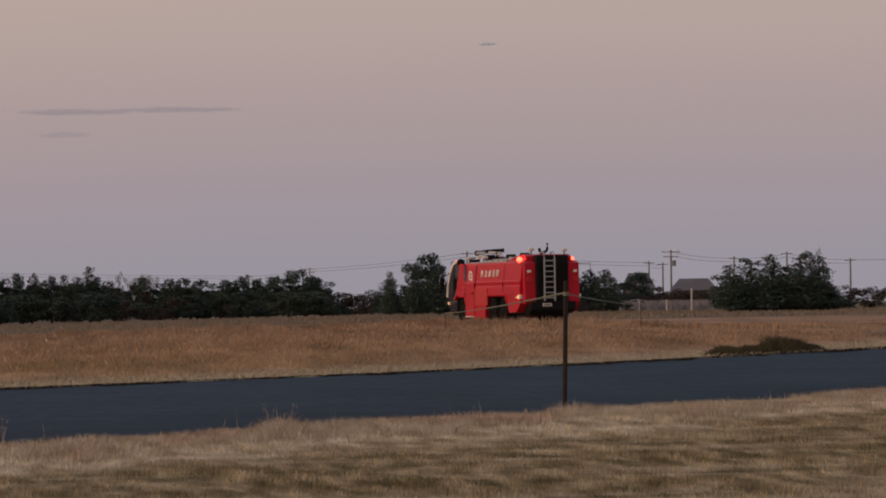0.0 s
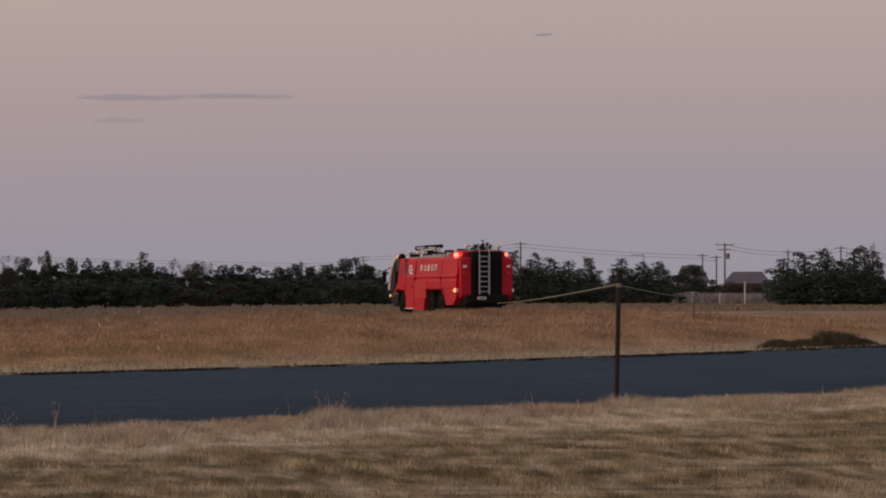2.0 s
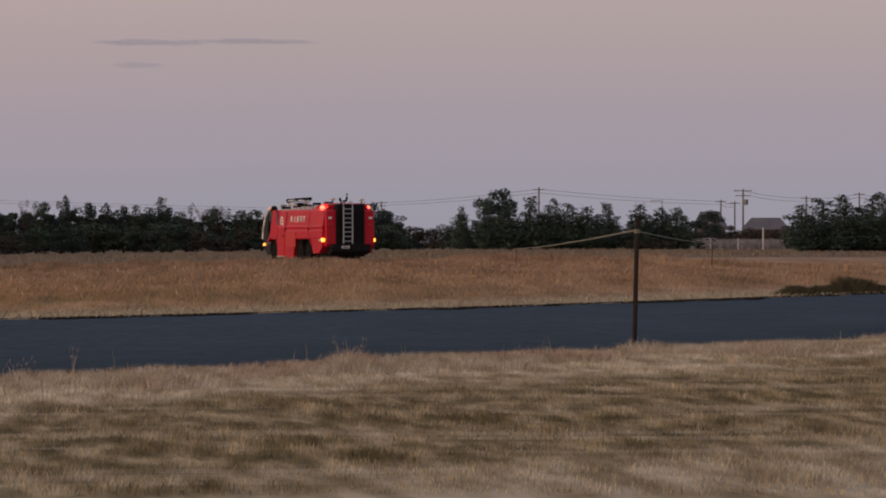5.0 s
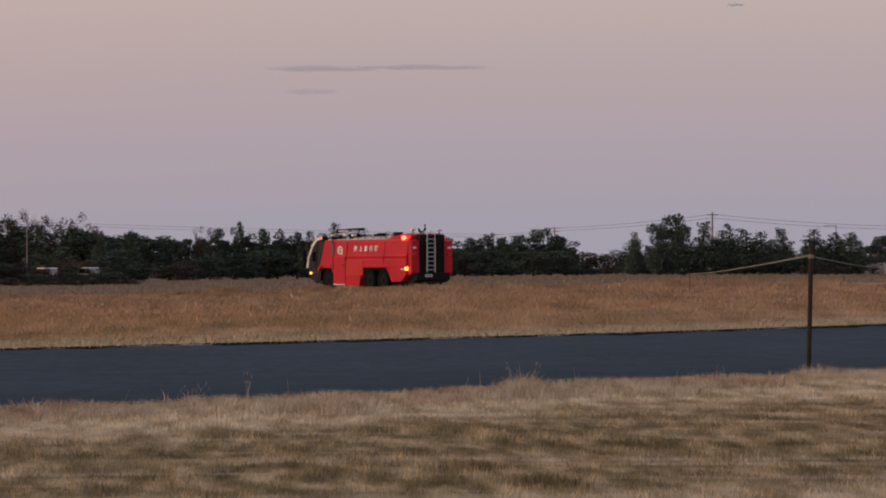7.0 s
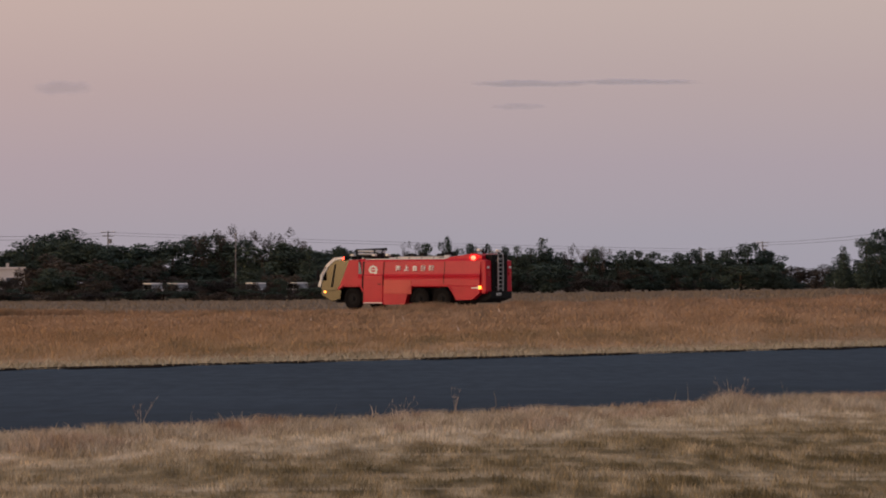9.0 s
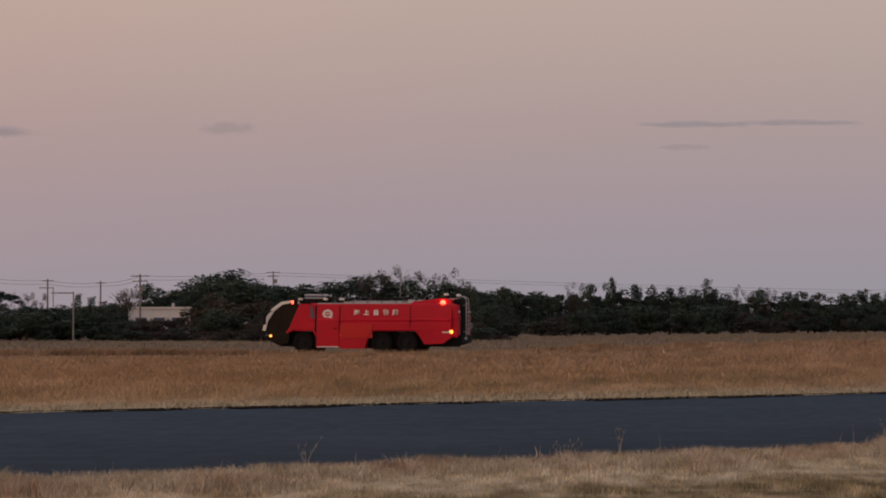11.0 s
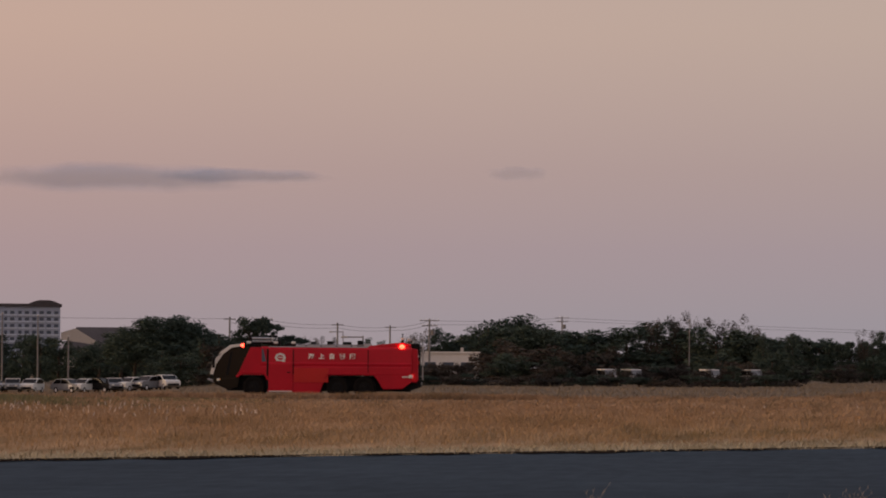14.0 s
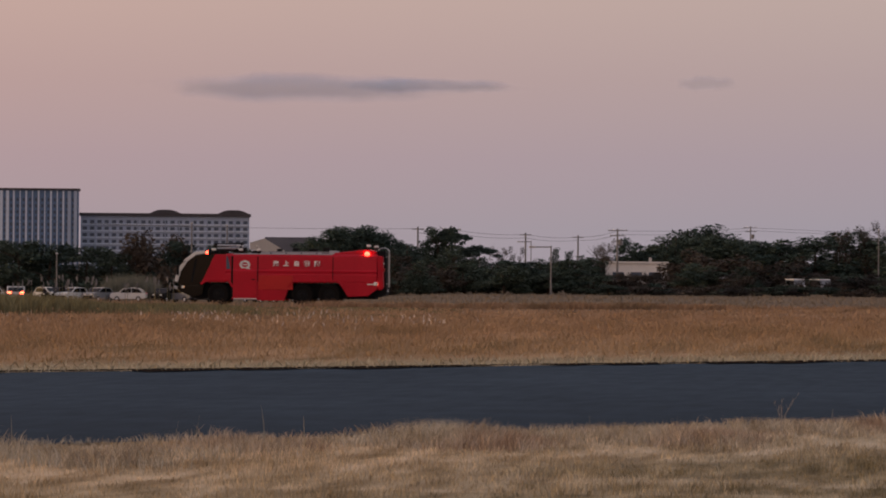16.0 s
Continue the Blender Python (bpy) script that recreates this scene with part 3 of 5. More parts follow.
def build_grass():
    # mown turf before the taxiway
    x, y = scatter(500000, 25, 66)
    k = near_side(x, y)
    c = clumped(x, y, 1.6, 3) * 0.5 + clumped(x, y, 6.0, 4) * 0.5
    keep = (k > 0.3) & (rng.random(len(x)) < 0.35 + 0.65 * c)
    x, y, c = x[keep], y[keep], c[keep]
    n = len(x)
    blades("mown_grass", x, y, (0.018 + 0.062 * c * c) * rng.uniform(0.5, 1.5, n), rng.uniform(0.004, 0.010, n), rng.uniform(0.1, 0.9, n),
           "mown", "short mown dry turf, straw and olive")
    # taller matted fringe left standing along the edge
    x = rng.uniform(-15, 17, 200000)
    k = rng.uniform(0, 6.5, len(x)) ** 1.15
    y = NEAR_EDGE + NEAR_SLOPE * x - k + rng.normal(0, 0.4, len(x))
    az = np.degrees(np.arctan2(-x, y))
    c = clumped(x, y * 0.4, 0.9, 8) * 0.5 + clumped(x, y * 0.3, 3.4, 9) * 0.5
    keep = (az > -14.5) & (az < 17) & (k < 1.2 + 6.0 * c) & (rng.random(len(x)) < 0.25 + 0.75 * c)
    x, y, c, az = x[keep], y[keep], c[keep], az[keep]
    n = len(x)
    tuft = 0.06 * np.clip((az - 5) / 3, 0, 1) * c + 0.14 * np.exp(-((az + 4.15) / 0.32) ** 2) + 0.08 * np.exp(-((az + 8.3) / 0.3) ** 2)
    blades("verge_grass", x, y, (0.045 + 0.17 * c * c + tuft) * rng.uniform(0.5, 1.15, n), rng.uniform(0.004, 0.010, n), rng.uniform(0.3, 1.2, n),
           "fringe", "dry pinkish verge grass left uncut beside the taxiway")
    # thin upright weeds in the fringe
    x, y = scatter(500, 32, 80)
    k = near_side(x, y)
    keep = (k > 0.2) & (k < 4) & (clumped(x, y, 0.8, 12) > 0.45)
    x, y = x[keep], y[keep]
    n = len(x)
    blades("weed_stalks", x, y, rng.uniform(0.15, 0.42, n), rng.uniform(0.004, 0.008, n), rng.uniform(0.0, 0.35, n), "straw", "thin bleached weed stalks in the verge")
    # pale short grass on the far verge
    x, y = scatter(150000, 58, 150)
    k = far_side(x, y)
    keep = (k > -0.3 - 0.8 * clumped(x, y, 0.7, 14)) & (k < 9) & (rng.random(len(x)) < 1.1 - k / 10)
    x, y = x[keep], y[keep]
    n = len(x)
    blades("far_verge_grass", x, y, rng.uniform(0.03, 0.12, n), rng.uniform(0.012, 0.03, n), rng.uniform(0.8, 2.5, n), "straw", "pale dry short grass on the far verge")
    # the tall russet field, in three depths
    for name, count, d0, d1, w0, w1 in (("tall_grass", 250000, 62, 135, 0.008, 0.018), ("tall_grass", 180000, 125, 190, 0.014, 0.034), ("tall_grass", 80000, 180, 236, 0.025, 0.055)):
        x, y = scatter(count, d0, d1)
        k = far_side(x, y)
        c = clumped(x, y, 0.22, 21) * 0.4 + clumped(x, y, 1.3, 22) * 0.6
        a = np.degrees(np.arctan2(-x, y))
        stop = np.interp(a, [-14, -9, -6, -3, 0, 4, 17], [165, 174, 196, 213, 228, 231, 224])
        full = stop - 38
        keep = (k > 7.5 + 6 * rng.random(len(x))) & (np.hypot(x, y) < stop) & (rng.random(len(x)) < 0.3 + 0.7 * c)
        x, y, c, k = x[keep], y[keep], c[keep], k[keep]
        n = len(x)
        h = (0.04 + 0.50 * c ** 2.4) * rng.uniform(0.4, 1.15, n) * np.clip(0.35 + k / 70, 0.35, 1) * np.clip(1 - (np.hypot(x, y) - full[keep]) / 45, 0.35, 1)
        top = rng.random(n) < 0.30
        blades("seed_heads", x[top], y[top], rng.uniform(0.04, 0.10, n)[top], (rng.uniform(w0, w1, n) * 1.6)[top], rng.uniform(0.3, 1.2, n)[top], "seed",
               "feathery brown seed heads over the tall grass", base=ground_z(x[top], y[top]) + h[top] * 0.9)
        blades(name, x, y, h, rng.uniform(w0, w1, n) * 0.75, rng.uniform(0.4, 2.0, n), "field", "tall russet autumn grass on the airfield")
    # a denser rank strip where the field ends before the road
    a = rng.uniform(-9.5, 5.0, 17000)
    d = np.interp(a, [-14, -9, -6, -3, 0, 4, 17], [165, 174, 196, 213, 228, 231, 224]) - rng.uniform(0, 9, len(a))
    x, y = -d * np.sin(np.radians(a)), d * np.cos(np.radians(a))
    c = clumped(x, y, 0.45, 72) * 0.6 + clumped(x, y, 1.7, 73) * 0.4
    n = len(x)
    blades("rank_grass", x, y, (0.14 + 0.32 * c * c) * rng.uniform(0.5, 1.15, n), rng.uniform(0.02, 0.05, n), rng.uniform(0.2, 1.0, n), "field", "rank dry grass where the field meets the road")
    # ragged grass along the perimeter road
    side = np.array(offset_line(LINE, -3.6))
    way = np.arange(len(side))
    p = rng.uniform(1.2, len(side) - 3.0, 64000)
    x, y = np.interp(p, way, side[:, 0]) + rng.normal(0, 0.5, len(p)), np.interp(p, way, side[:, 1]) + rng.normal(0, 0.5, len(p))
    c = clumped(x, y, 0.5, 71)
    keep = (rng.random(len(x)) < c) & (far_side(x, y) > 14)
    x, y, c = x[keep], y[keep], c[keep]
    n = len(x)
    blades("roadside_grass", x, y, (0.27 + 0.30 * c ** 2) * rng.uniform(0.4, 1.15, n), rng.uniform(0.02, 0.05, n), rng.uniform(0.2, 1.0, n), "field", "ragged dry grass along the perimeter road")
    # short dry grass and reeds before the woods
    x, y = scatter(36000, 245, 520)
    n = len(x)
    blades("meadow_grass", x, y, rng.uniform(0.06, 0.24, n), rng.uniform(0.05, 0.14, n), rng.uniform(0.1, 0.7, n), "reed", "dull short grass beyond the perimeter road")
    # rank olive weeds on the left, before the parked cars
    x, y = scatter(70000, 178, 226, 9.0, 17)
    c = clumped(x, y, 0.25, 51)
    keep = rng.random(len(x)) < c
    x, y, c = x[keep], y[keep], c[keep]
    n = len(x)
    blades("rank_weeds", x, y, (0.12 + 0.42 * c) * rng.uniform(0.4, 1.1, n) * np.interp(np.degrees(np.arctan2(-x, y)), [8.5, 9.5, 12.5, 13.9, 14.6, 17], [0.15, 0.25, 1.0, 1.1, 1.9, 2.0]), rng.uniform(0.03, 0.07, n), rng.uniform(0.1, 0.7, n), "rank", "rank olive-brown weeds at the end of the field")
    # white plumes of silver grass
    x, y = scatter(16000, 505, 560, -10.6, -8.3)
    n = len(x)
    blades("reed_bed", x, y, rng.uniform(0.5, 1.5, n), rng.uniform(0.05, 0.16, n), rng.uniform(0.1, 0.4, n), "reeds_pale", "pale dry reed bed before the houses")
    x, y = scatter(15000, 408, 428, 13.25, 14.35)
    n = len(x)
    blades("reed_clump", x, y, rng.uniform(1.3, 3.4, n) * np.clip(1.15 - ((np.degrees(np.arctan2(-x, y)) - 13.8) / 0.55) ** 2, 0.1, 1) * (0.5 + 0.5 * clumped(x, y * 0.1, 1.3, 77)), rng.uniform(0.03, 0.09, n), rng.uniform(0.1, 0.5, n), "reeds_grey", "tall grey-olive reeds behind the parked cars")
    # tall silver grass at the end of the field: stems and nodding plumes
    a = np.radians(np.concatenate([rng.uniform(13.0, 16.2, 26), rng.uniform(14.2, 15.8, 16)]))
    d = rng.uniform(222, 228, len(a))
    x, y = -d * np.sin(a), d * np.cos(a)
    h = rng.uniform(1.2, 1.8, len(a))
    n = len(a)
    blades("silver_grass_stems", x, y, h, np.full(n, 0.03), rng.uniform(0.0, 0.08, n), "rank", "thin stems of tall silver grass")
    k = np.repeat(np.arange(n), 9)
    blades("silver_grass_heads", x[k] + rng.normal(0, 0.03, len(k)), y[k], rng.uniform(0.10, 0.24, len(k)), rng.uniform(0.03, 0.06, len(k)), rng.uniform(0.1, 0.6, len(k)), "reeds_pale",
           "grey feathery heads of tall silver grass", base=ground_z(x[k], y[k]) + h[k] - rng.uniform(0.0, 0.30, len(k)))
    x, y = scatter(260, 90, 120, 9.2, 13.2)
    x2, y2 = scatter(60, 88, 140, -4.0, 17)
    x, y = np.append(x, x2), np.append(y, y2)
    keep = (far_side(x, y) > 8) & (clumped(x, y * 0.3, 0.9, 33) > 0.45)
    x, y = x[keep], y[keep]
    n = len(x)
    blades("silver_grass_plumes", x, y, rng.uniform(0.05, 0.12, n), rng.uniform(0.025, 0.05, n), rng.uniform(0.4, 1.4, n), "plume",
           "white feathery plumes of silver grass over the field", base=ground_z(x, y) + rng.uniform(0.35, 0.6, n))


build_grass()


# ---- trees ----
def leaf_cloud(blobs, count, size, r):
    """Small leaf triangles spread through a set of blobs (x, y, z, rx, rz)."""
    blobs = np.array(blobs)
    wt = blobs[:, 3] ** 2 * blobs[:, 4]
    i = r.choice(len(blobs), count, p=wt / wt.sum())
    d = r.normal(0, 1, (count, 3))
    d /= np.linalg.norm(d, axis=1)[:, None]
    d *= (0.35 + 0.65 * r.random(count) ** 0.4)[:, None] * r.uniform(0.8, 1.15, count)[:, None]
    c = blobs[i, :3] + d * np.stack([blobs[i, 3], blobs[i, 3], blobs[i, 4]], -1)
    a = r.normal(0, 1, (count, 3, 3)) * (size * r.uniform(0.5, 1.4, count))[:, None, None]
    a[:, :, 2] *= 0.7
    v = (c[:, None, :] + a).reshape(-1, 3)
    v[:, 2] = np.maximum(v[:, 2], 0.0)
    return v, np.arange(count * 3).reshape(-1, 3)


def crown_blobs(kind, r):
    b = []
    if kind == "round":
        for _ in range(26):
            z = r.uniform(0.10, 0.88)
            w = 0.36 * math.sqrt(max(0.12, 1 - abs(z - 0.42) ** 1.6 * 2.4))
            a, q = r.random() * 6.28, w * math.sqrt(r.random())
            b.append((q * math.cos(a), q * math.sin(a), z, r.uniform(0.08, 0.17), r.uniform(0.06, 0.12)))
    elif kind == "dome":
        for _ in range(80):
            a, q = r.random() * 6.28, 0.44 * math.sqrt(r.random())
            z = 0.92 * math.sqrt(max(0.02, 1 - (q / 0.5) ** 2)) * r.uniform(0.58, 0.96)
            b.append((q * math.cos(a), q * math.sin(a), z, r.uniform(0.07, 0.13), r.uniform(0.05, 0.08)))
    elif kind == "pine":
        b.append((0, 0, 0.28, 0.34, 0.26))
        b.append((0.05, 0, 0.56, 0.20, 0.2))
        for _ in range(34):
            z = r.uniform(0.08, 0.97)
            w = 0.46 * (1.05 - z) ** 0.7
            a, q = r.random() * 6.28, w * r.uniform(0.3, 1.0)
            b.append((q * math.cos(a), q * math.sin(a), z, r.uniform(0.05, 0.13) * (1.25 - z * 0.6), r.uniform(0.025, 0.06)))
        b.append((0, 0, 0.80, 0.12, 0.09))
        b.append((0.02, 0, 0.90, 0.07, 0.07))
    elif kind == "slim":
        for _ in range(15):
            z = r.uniform(0.30, 0.92)
            a, q = r.random() * 6.28, 0.30 * math.sqrt(r.random()) * (1.0 if z > 0.6 else 0.6)
            b.append((q * math.cos(a), q * math.sin(a), z, r.uniform(0.10, 0.22), r.uniform(0.035, 0.07)))
    elif kind == "umbrella":
        for _ in range(40):
            a, q = r.random() * 6.28, 0.42 * math.sqrt(r.random())
            b.append((q * math.cos(a), q * math.sin(a), 0.93 - 0.55 * q ** 1.5 + r.uniform(-0.05, 0.02), r.uniform(0.06, 0.13), r.uniform(0.02, 0.045)))
        for _ in range(12):
            a, q = r.random() * 6.28, r.uniform(0.1, 0.42)
            b.append((q * math.cos(a), q * math.sin(a), r.uniform(0.5, 0.75), r.uniform(0.05, 0.10), 0.03))
    elif kind == "bush":
        for _ in range(22):
            a, q = r.random() * 6.28, 0.42 * math.sqrt(r.random())
            b.append((q * math.cos(a), q * math.sin(a), r.uniform(0.1, 0.85) * (1 - 1.6 * q * q), r.uniform(0.08, 0.15), r.uniform(0.08, 0.16)))
    else:
        for _ in range(12):
            a, q = r.random() * 6.28, 0.36 * math.sqrt(r.random())
            b.append((q * math.cos(a), q * math.sin(a), r.uniform(0.45, 0.95), 0.10, 0.08))
    return b


def limbs(kind, r, bm):
    top = {"slim": 0.85, "round": 0.7, "dome": 0.6, "pine": 0.95, "umbrella": 0.86, "bush": 0.35, "bare": 0.6}[kind]
    thick = {"bush": 0.015, "bare": 0.02}.get(kind, 0.028)
    bend = r.uniform(-0.05, 0.05, 2)
    mid = (bend[0], bend[1], top * 0.5)
    end = (bend[0] * 0.4, bend[1] * 1.3, top)
    tube(bm, (0, 0, -0.02), mid, thick, thick * 0.75, 8)
    tube(bm, mid, end, thick * 0.75, thick * 0.3, 8)
    n = {"bare": 20, "bush": 6}.get(kind, 9)
    for _ in range(n):
        s = r.uniform(0.35, 0.75 if kind == "pine" else 1.0)
        p = Vector((0, 0, 0)).lerp(Vector(end), s)
        a, q = r.random() * 6.28, r.uniform(0.18, 0.42) * (1.15 - 0.6 * s if kind == "pine" else 1.0)
        up = {"umbrella": 0.10, "pine": 0.04, "slim": 0.04, "round": 0.12, "dome": 0.10}.get(kind, 0.28) * r.uniform(0.6, 1.3)
        q *= {"round": 0.75, "dome": 0.8}.get(kind, 1.0)
        tip = p + Vector((q * math.cos(a), q * math.sin(a), up))
        tube(bm, p, tip, thick * 0.4, thick * 0.12, 5)
        if kind == "bare":
            for _ in range(4):
                s2 = r.uniform(0.3, 0.9)
                p2 = p.lerp(tip, s2)
                b2 = r.random() * 6.28
                tube(bm, p2, p2 + Vector((0.14 * math.cos(b2), 0.14 * math.sin(b2), r.uniform(0.06, 0.2))), thick * 0.16, thick * 0.05, 3)


TREE_KIND = {
    "round": ("broadleaf_tree", "leaf", 4400, 0.020, "dark broad evergreen tree at the edge of the wood", "tree"),
    "dome": ("broadleaf_tree", "leaf", 11500, 0.0125, "dark domed evergreen tree with a dense crown", "tree"),
    "pine": ("pine_tree", "pine", 5400, 0.018, "dark shaggy black pine with an uneven crown", "tree"),
    "slim": ("broadleaf_tree", "leaf", 1900, 0.036, "slender evergreen with a small round crown", "tree"),
    "umbrella": ("pine_tree", "pine", 5200, 0.018, "tall flat-topped pine with a bare forked trunk", "tree"),
    "bush": ("shrub", "brown", 3900, 0.020, "low brownish thicket of withered shrubs", "shrub"),
    "bare": ("bare_tree", "twig", 1500, 0.012, "leafless tree with a haze of fine grey twigs", "tree"),
}
FIRST = {}


def tree_first(kind, v):
    name, leaf, count, size, label, cat = TREE_KIND[kind]
    r = np.random.default_rng(100 + 17 * v + len(kind) * 7)
    root = new(name)
    bm = bmesh.new()
    limbs(kind, r, bm)
    part("trunk", bm, "bark", root, "dark rough trunk with limbs")
    vs, fs = leaf_cloud(crown_blobs(kind, r), count, size, r)
    link("crown", mesh_of("crown", vs, fs), root, leaf)
    tagged(root, label, cat, group={"tree": "trees round the airfield", "shrub": "shrubs before the wood"}[cat])
    return root


def plant(rows):
    for i, (kind, az, d, h, w) in enumerate(rows):
        v = int(abs(az) * 37 + i) % 3
        x, y, z = spot(az, d)
        if az > 9:
            h += 0.9
        turn = (az * 131 + i * 57) % 360
        wf = {"round": 1.55, "dome": 1.45, "pine": 1.6, "bush": 1.5, "umbrella": 1.5}.get(kind, 1.15)
        m = pose(x, y, z, 0, 0, turn) @ Matrix.Diagonal((w * wf, w * wf, h * {"dome": 1.12, "round": 1.08}.get(kind, 1.04), 1))
        if (kind, v) not in FIRST:
            FIRST[kind, v] = tree_first(kind, v)
            FIRST[kind, v].matrix_basis = m
        else:
            src = FIRST[kind, v]
            made = copy_thing(src, pose(x, y, z, 0, 0, turn))
            made.matrix_basis = m


TREES_WOOD_A = [
    ("round", 0.29, 672, 8.0, 6.7), ("bare", 0.48, 672, 8.4, 4.8), ("round", -0.02, 672, 9.2, 4.3),
    ("round", -0.31, 672, 8.0, 7.7), ("pine", -0.66, 672, 8.1, 4.8), ("round", -0.83, 672, 7.4, 6.7),
    ("pine", -1.08, 672, 7.8, 4.8), ("pine", -1.43, 672, 8.9, 4.3), ("pine", -1.27, 672, 7.4, 4.8),
    ("round", -1.62, 672, 7.1, 6.7), ("bare", -1.82, 672, 7.8, 3.8), ("bare", -2.02, 672, 7.2, 3.8),
    ("round", -2.15, 672, 6.8, 7.7),
]
TREES_WOOD_B = [
    ("bare", -2.31, 672, 7.6, 3.8), ("round", -2.55, 672, 6.5, 8.6), ("round", -2.79, 672, 6.7, 5.8),
    ("round", -3.01, 672, 6.4, 6.7), ("round", -3.29, 672, 6.1, 9.6), ("round", -3.57, 672, 6.6, 6.7),
    ("pine", -3.71, 672, 7.0, 1.9), ("round", -3.90, 672, 6.0, 8.6), ("round", -4.12, 672, 6.4, 8.6),
    ("round", -4.43, 672, 7.4, 11.5), ("round", -4.82, 672, 6.0, 7.7), ("round", -4.60, 672, 6.2, 8.6),
]
TREES_MIDDLE_A = [
    ("dome", 5.53, 720, 11.6, 15.4), ("dome", 5.88, 720, 9.8, 12.3), ("dome", 5.18, 720, 9.2, 10.3),
    ("bare", 6.97, 696, 8.4, 6.0), ("round", 6.54, 708, 8.7, 6.1), ("bush", 5.44, 576, 6.9, 9.1),
    ("bush", 5.75, 576, 5.3, 6.6), ("round", 4.57, 672, 8.0, 8.6), ("round", 4.22, 672, 8.3, 8.6),
    ("round", 3.86, 672, 8.7, 10.6), ("round", 3.42, 684, 9.7, 11.7), ("round", 2.98, 672, 8.7, 10.6),
    ("bare", 3.56, 672, 10.2, 4.8), ("bare", 3.20, 672, 11.4, 7.7),
]
TREES_MIDDLE_B = [
    ("bare", 2.87, 672, 11.1, 6.7), ("bare", 2.46, 672, 10.8, 7.7), ("bare", 2.17, 672, 9.6, 5.8),
    ("round", 2.59, 660, 8.3, 10.4), ("bush", 4.35, 564, 5.7, 7.3), ("pine", 1.93, 648, 7.8, 3.7),
    ("pine", 1.51, 648, 7.8, 4.6), ("round", 2.15, 660, 7.5, 7.5), ("round", 1.75, 660, 6.9, 7.5),
    ("bush", 4.92, 564, 3.7, 9.7), ("bush", 3.91, 576, 3.1, 9.9), ("bush", 3.34, 576, 2.6, 9.9),
    ("bush", 2.81, 576, 3.0, 9.9),
]
TREES_RIGHT_A = [
    ("round", -6.33, 504, 7.7, 3.5), ("pine", -6.13, 480, 5.9, 2.7), ("pine", -6.50, 480, 5.7, 4.1),
    ("pine", -6.79, 480, 6.4, 4.1), ("pine", -7.03, 480, 5.5, 3.4), ("pine", -7.14, 480, 6.1, 2.7),
    ("pine", -7.36, 480, 5.5, 4.1), ("pine", -7.60, 480, 5.3, 4.1), ("pine", -7.89, 480, 5.6, 3.8),
    ("pine", -8.37, 480, 5.6, 4.1), ("pine", -8.68, 480, 5.1, 4.1), ("pine", -8.90, 480, 5.1, 4.1),
    ("round", -9.31, 624, 5.7, 5.3), ("pine", -10.69, 396, 4.7, 4.0), ("pine", -10.97, 396, 5.2, 4.0),
    ("pine", -11.30, 396, 5.6, 4.5),
]
TREES_RIGHT_B = [
    ("pine", -11.74, 396, 5.7, 4.0), ("pine", -11.98, 396, 5.5, 3.4), ("pine", -11.54, 396, 4.3, 4.5),
    ("bush", -8.52, 468, 1.6, 4.0), ("bush", -11.85, 396, 2.1, 3.4), ("bare", -11.91, 504, 7.6, 2.9),
    ("bush", -12.39, 504, 3.3, 4.3), ("bush", -12.75, 480, 3.2, 4.1), ("bush", -5.37, 624, 4.3, 6.2),
    ("bush", -5.12, 624, 4.0, 5.3), ("bush", -5.53, 600, 3.8, 4.3), ("round", -6.15, 516, 6.4, 3.7),
    ("pine", -5.78, 504, 5.6, 2.2), ("bush", -9.37, 600, 2.9, 4.3), ("bush", -10.07, 600, 3.6, 5.1),
]
TREES_LEFT_A = [
    ("dome", 10.73, 516, 7.9, 9.6), ("dome", 10.38, 516, 7.9, 8.1), ("dome", 11.04, 516, 7.0, 5.9),
    ("round", 15.42, 480, 5.8, 6.2), ("round", 14.94, 480, 5.2, 6.9), ("round", 14.41, 480, 4.9, 6.2),
    ("round", 14.06, 480, 4.2, 4.8), ("bush", 13.38, 480, 9.0, 6.5), ("bare", 13.71, 480, 6.1, 4.1),
    ("round", 13.06, 480, 5.9, 4.1), 
    ("umbrella", 9.13, 516, 7.4, 3.7), ("round", 9.37, 516, 7.4, 3.7),
    ("umbrella", 8.76, 516, 6.1, 3.7),
]
TREES_LEFT_B = [
    ("bare", 8.47, 516, 5.9, 2.9), ("bare", 8.25, 516, 5.7, 2.9), ("round", 9.17, 456, 4.4, 3.9),
    ("pine", 8.84, 444, 4.0, 3.8), ("pine", 8.49, 444, 3.6, 3.8), ("pine", 8.18, 444, 3.4, 3.8),
    ("pine", 7.88, 444, 4.0, 3.2), ("pine", 7.66, 444, 5.1, 2.5), ("pine", 7.46, 444, 4.8, 2.5),
    ("pine", 7.28, 444, 4.3, 2.5), ("pine", 9.81, 456, 4.9, 5.2), ("pine", 10.02, 456, 4.5, 3.9),
    ("bush", 7.00, 504, 2.3, 6.5), ("bush", 6.47, 504, 2.5, 6.5), ("round", 7.08, 576, 4.7, 4.1),
    ("bare", 7.00, 576, 6.7, 4.1),
]
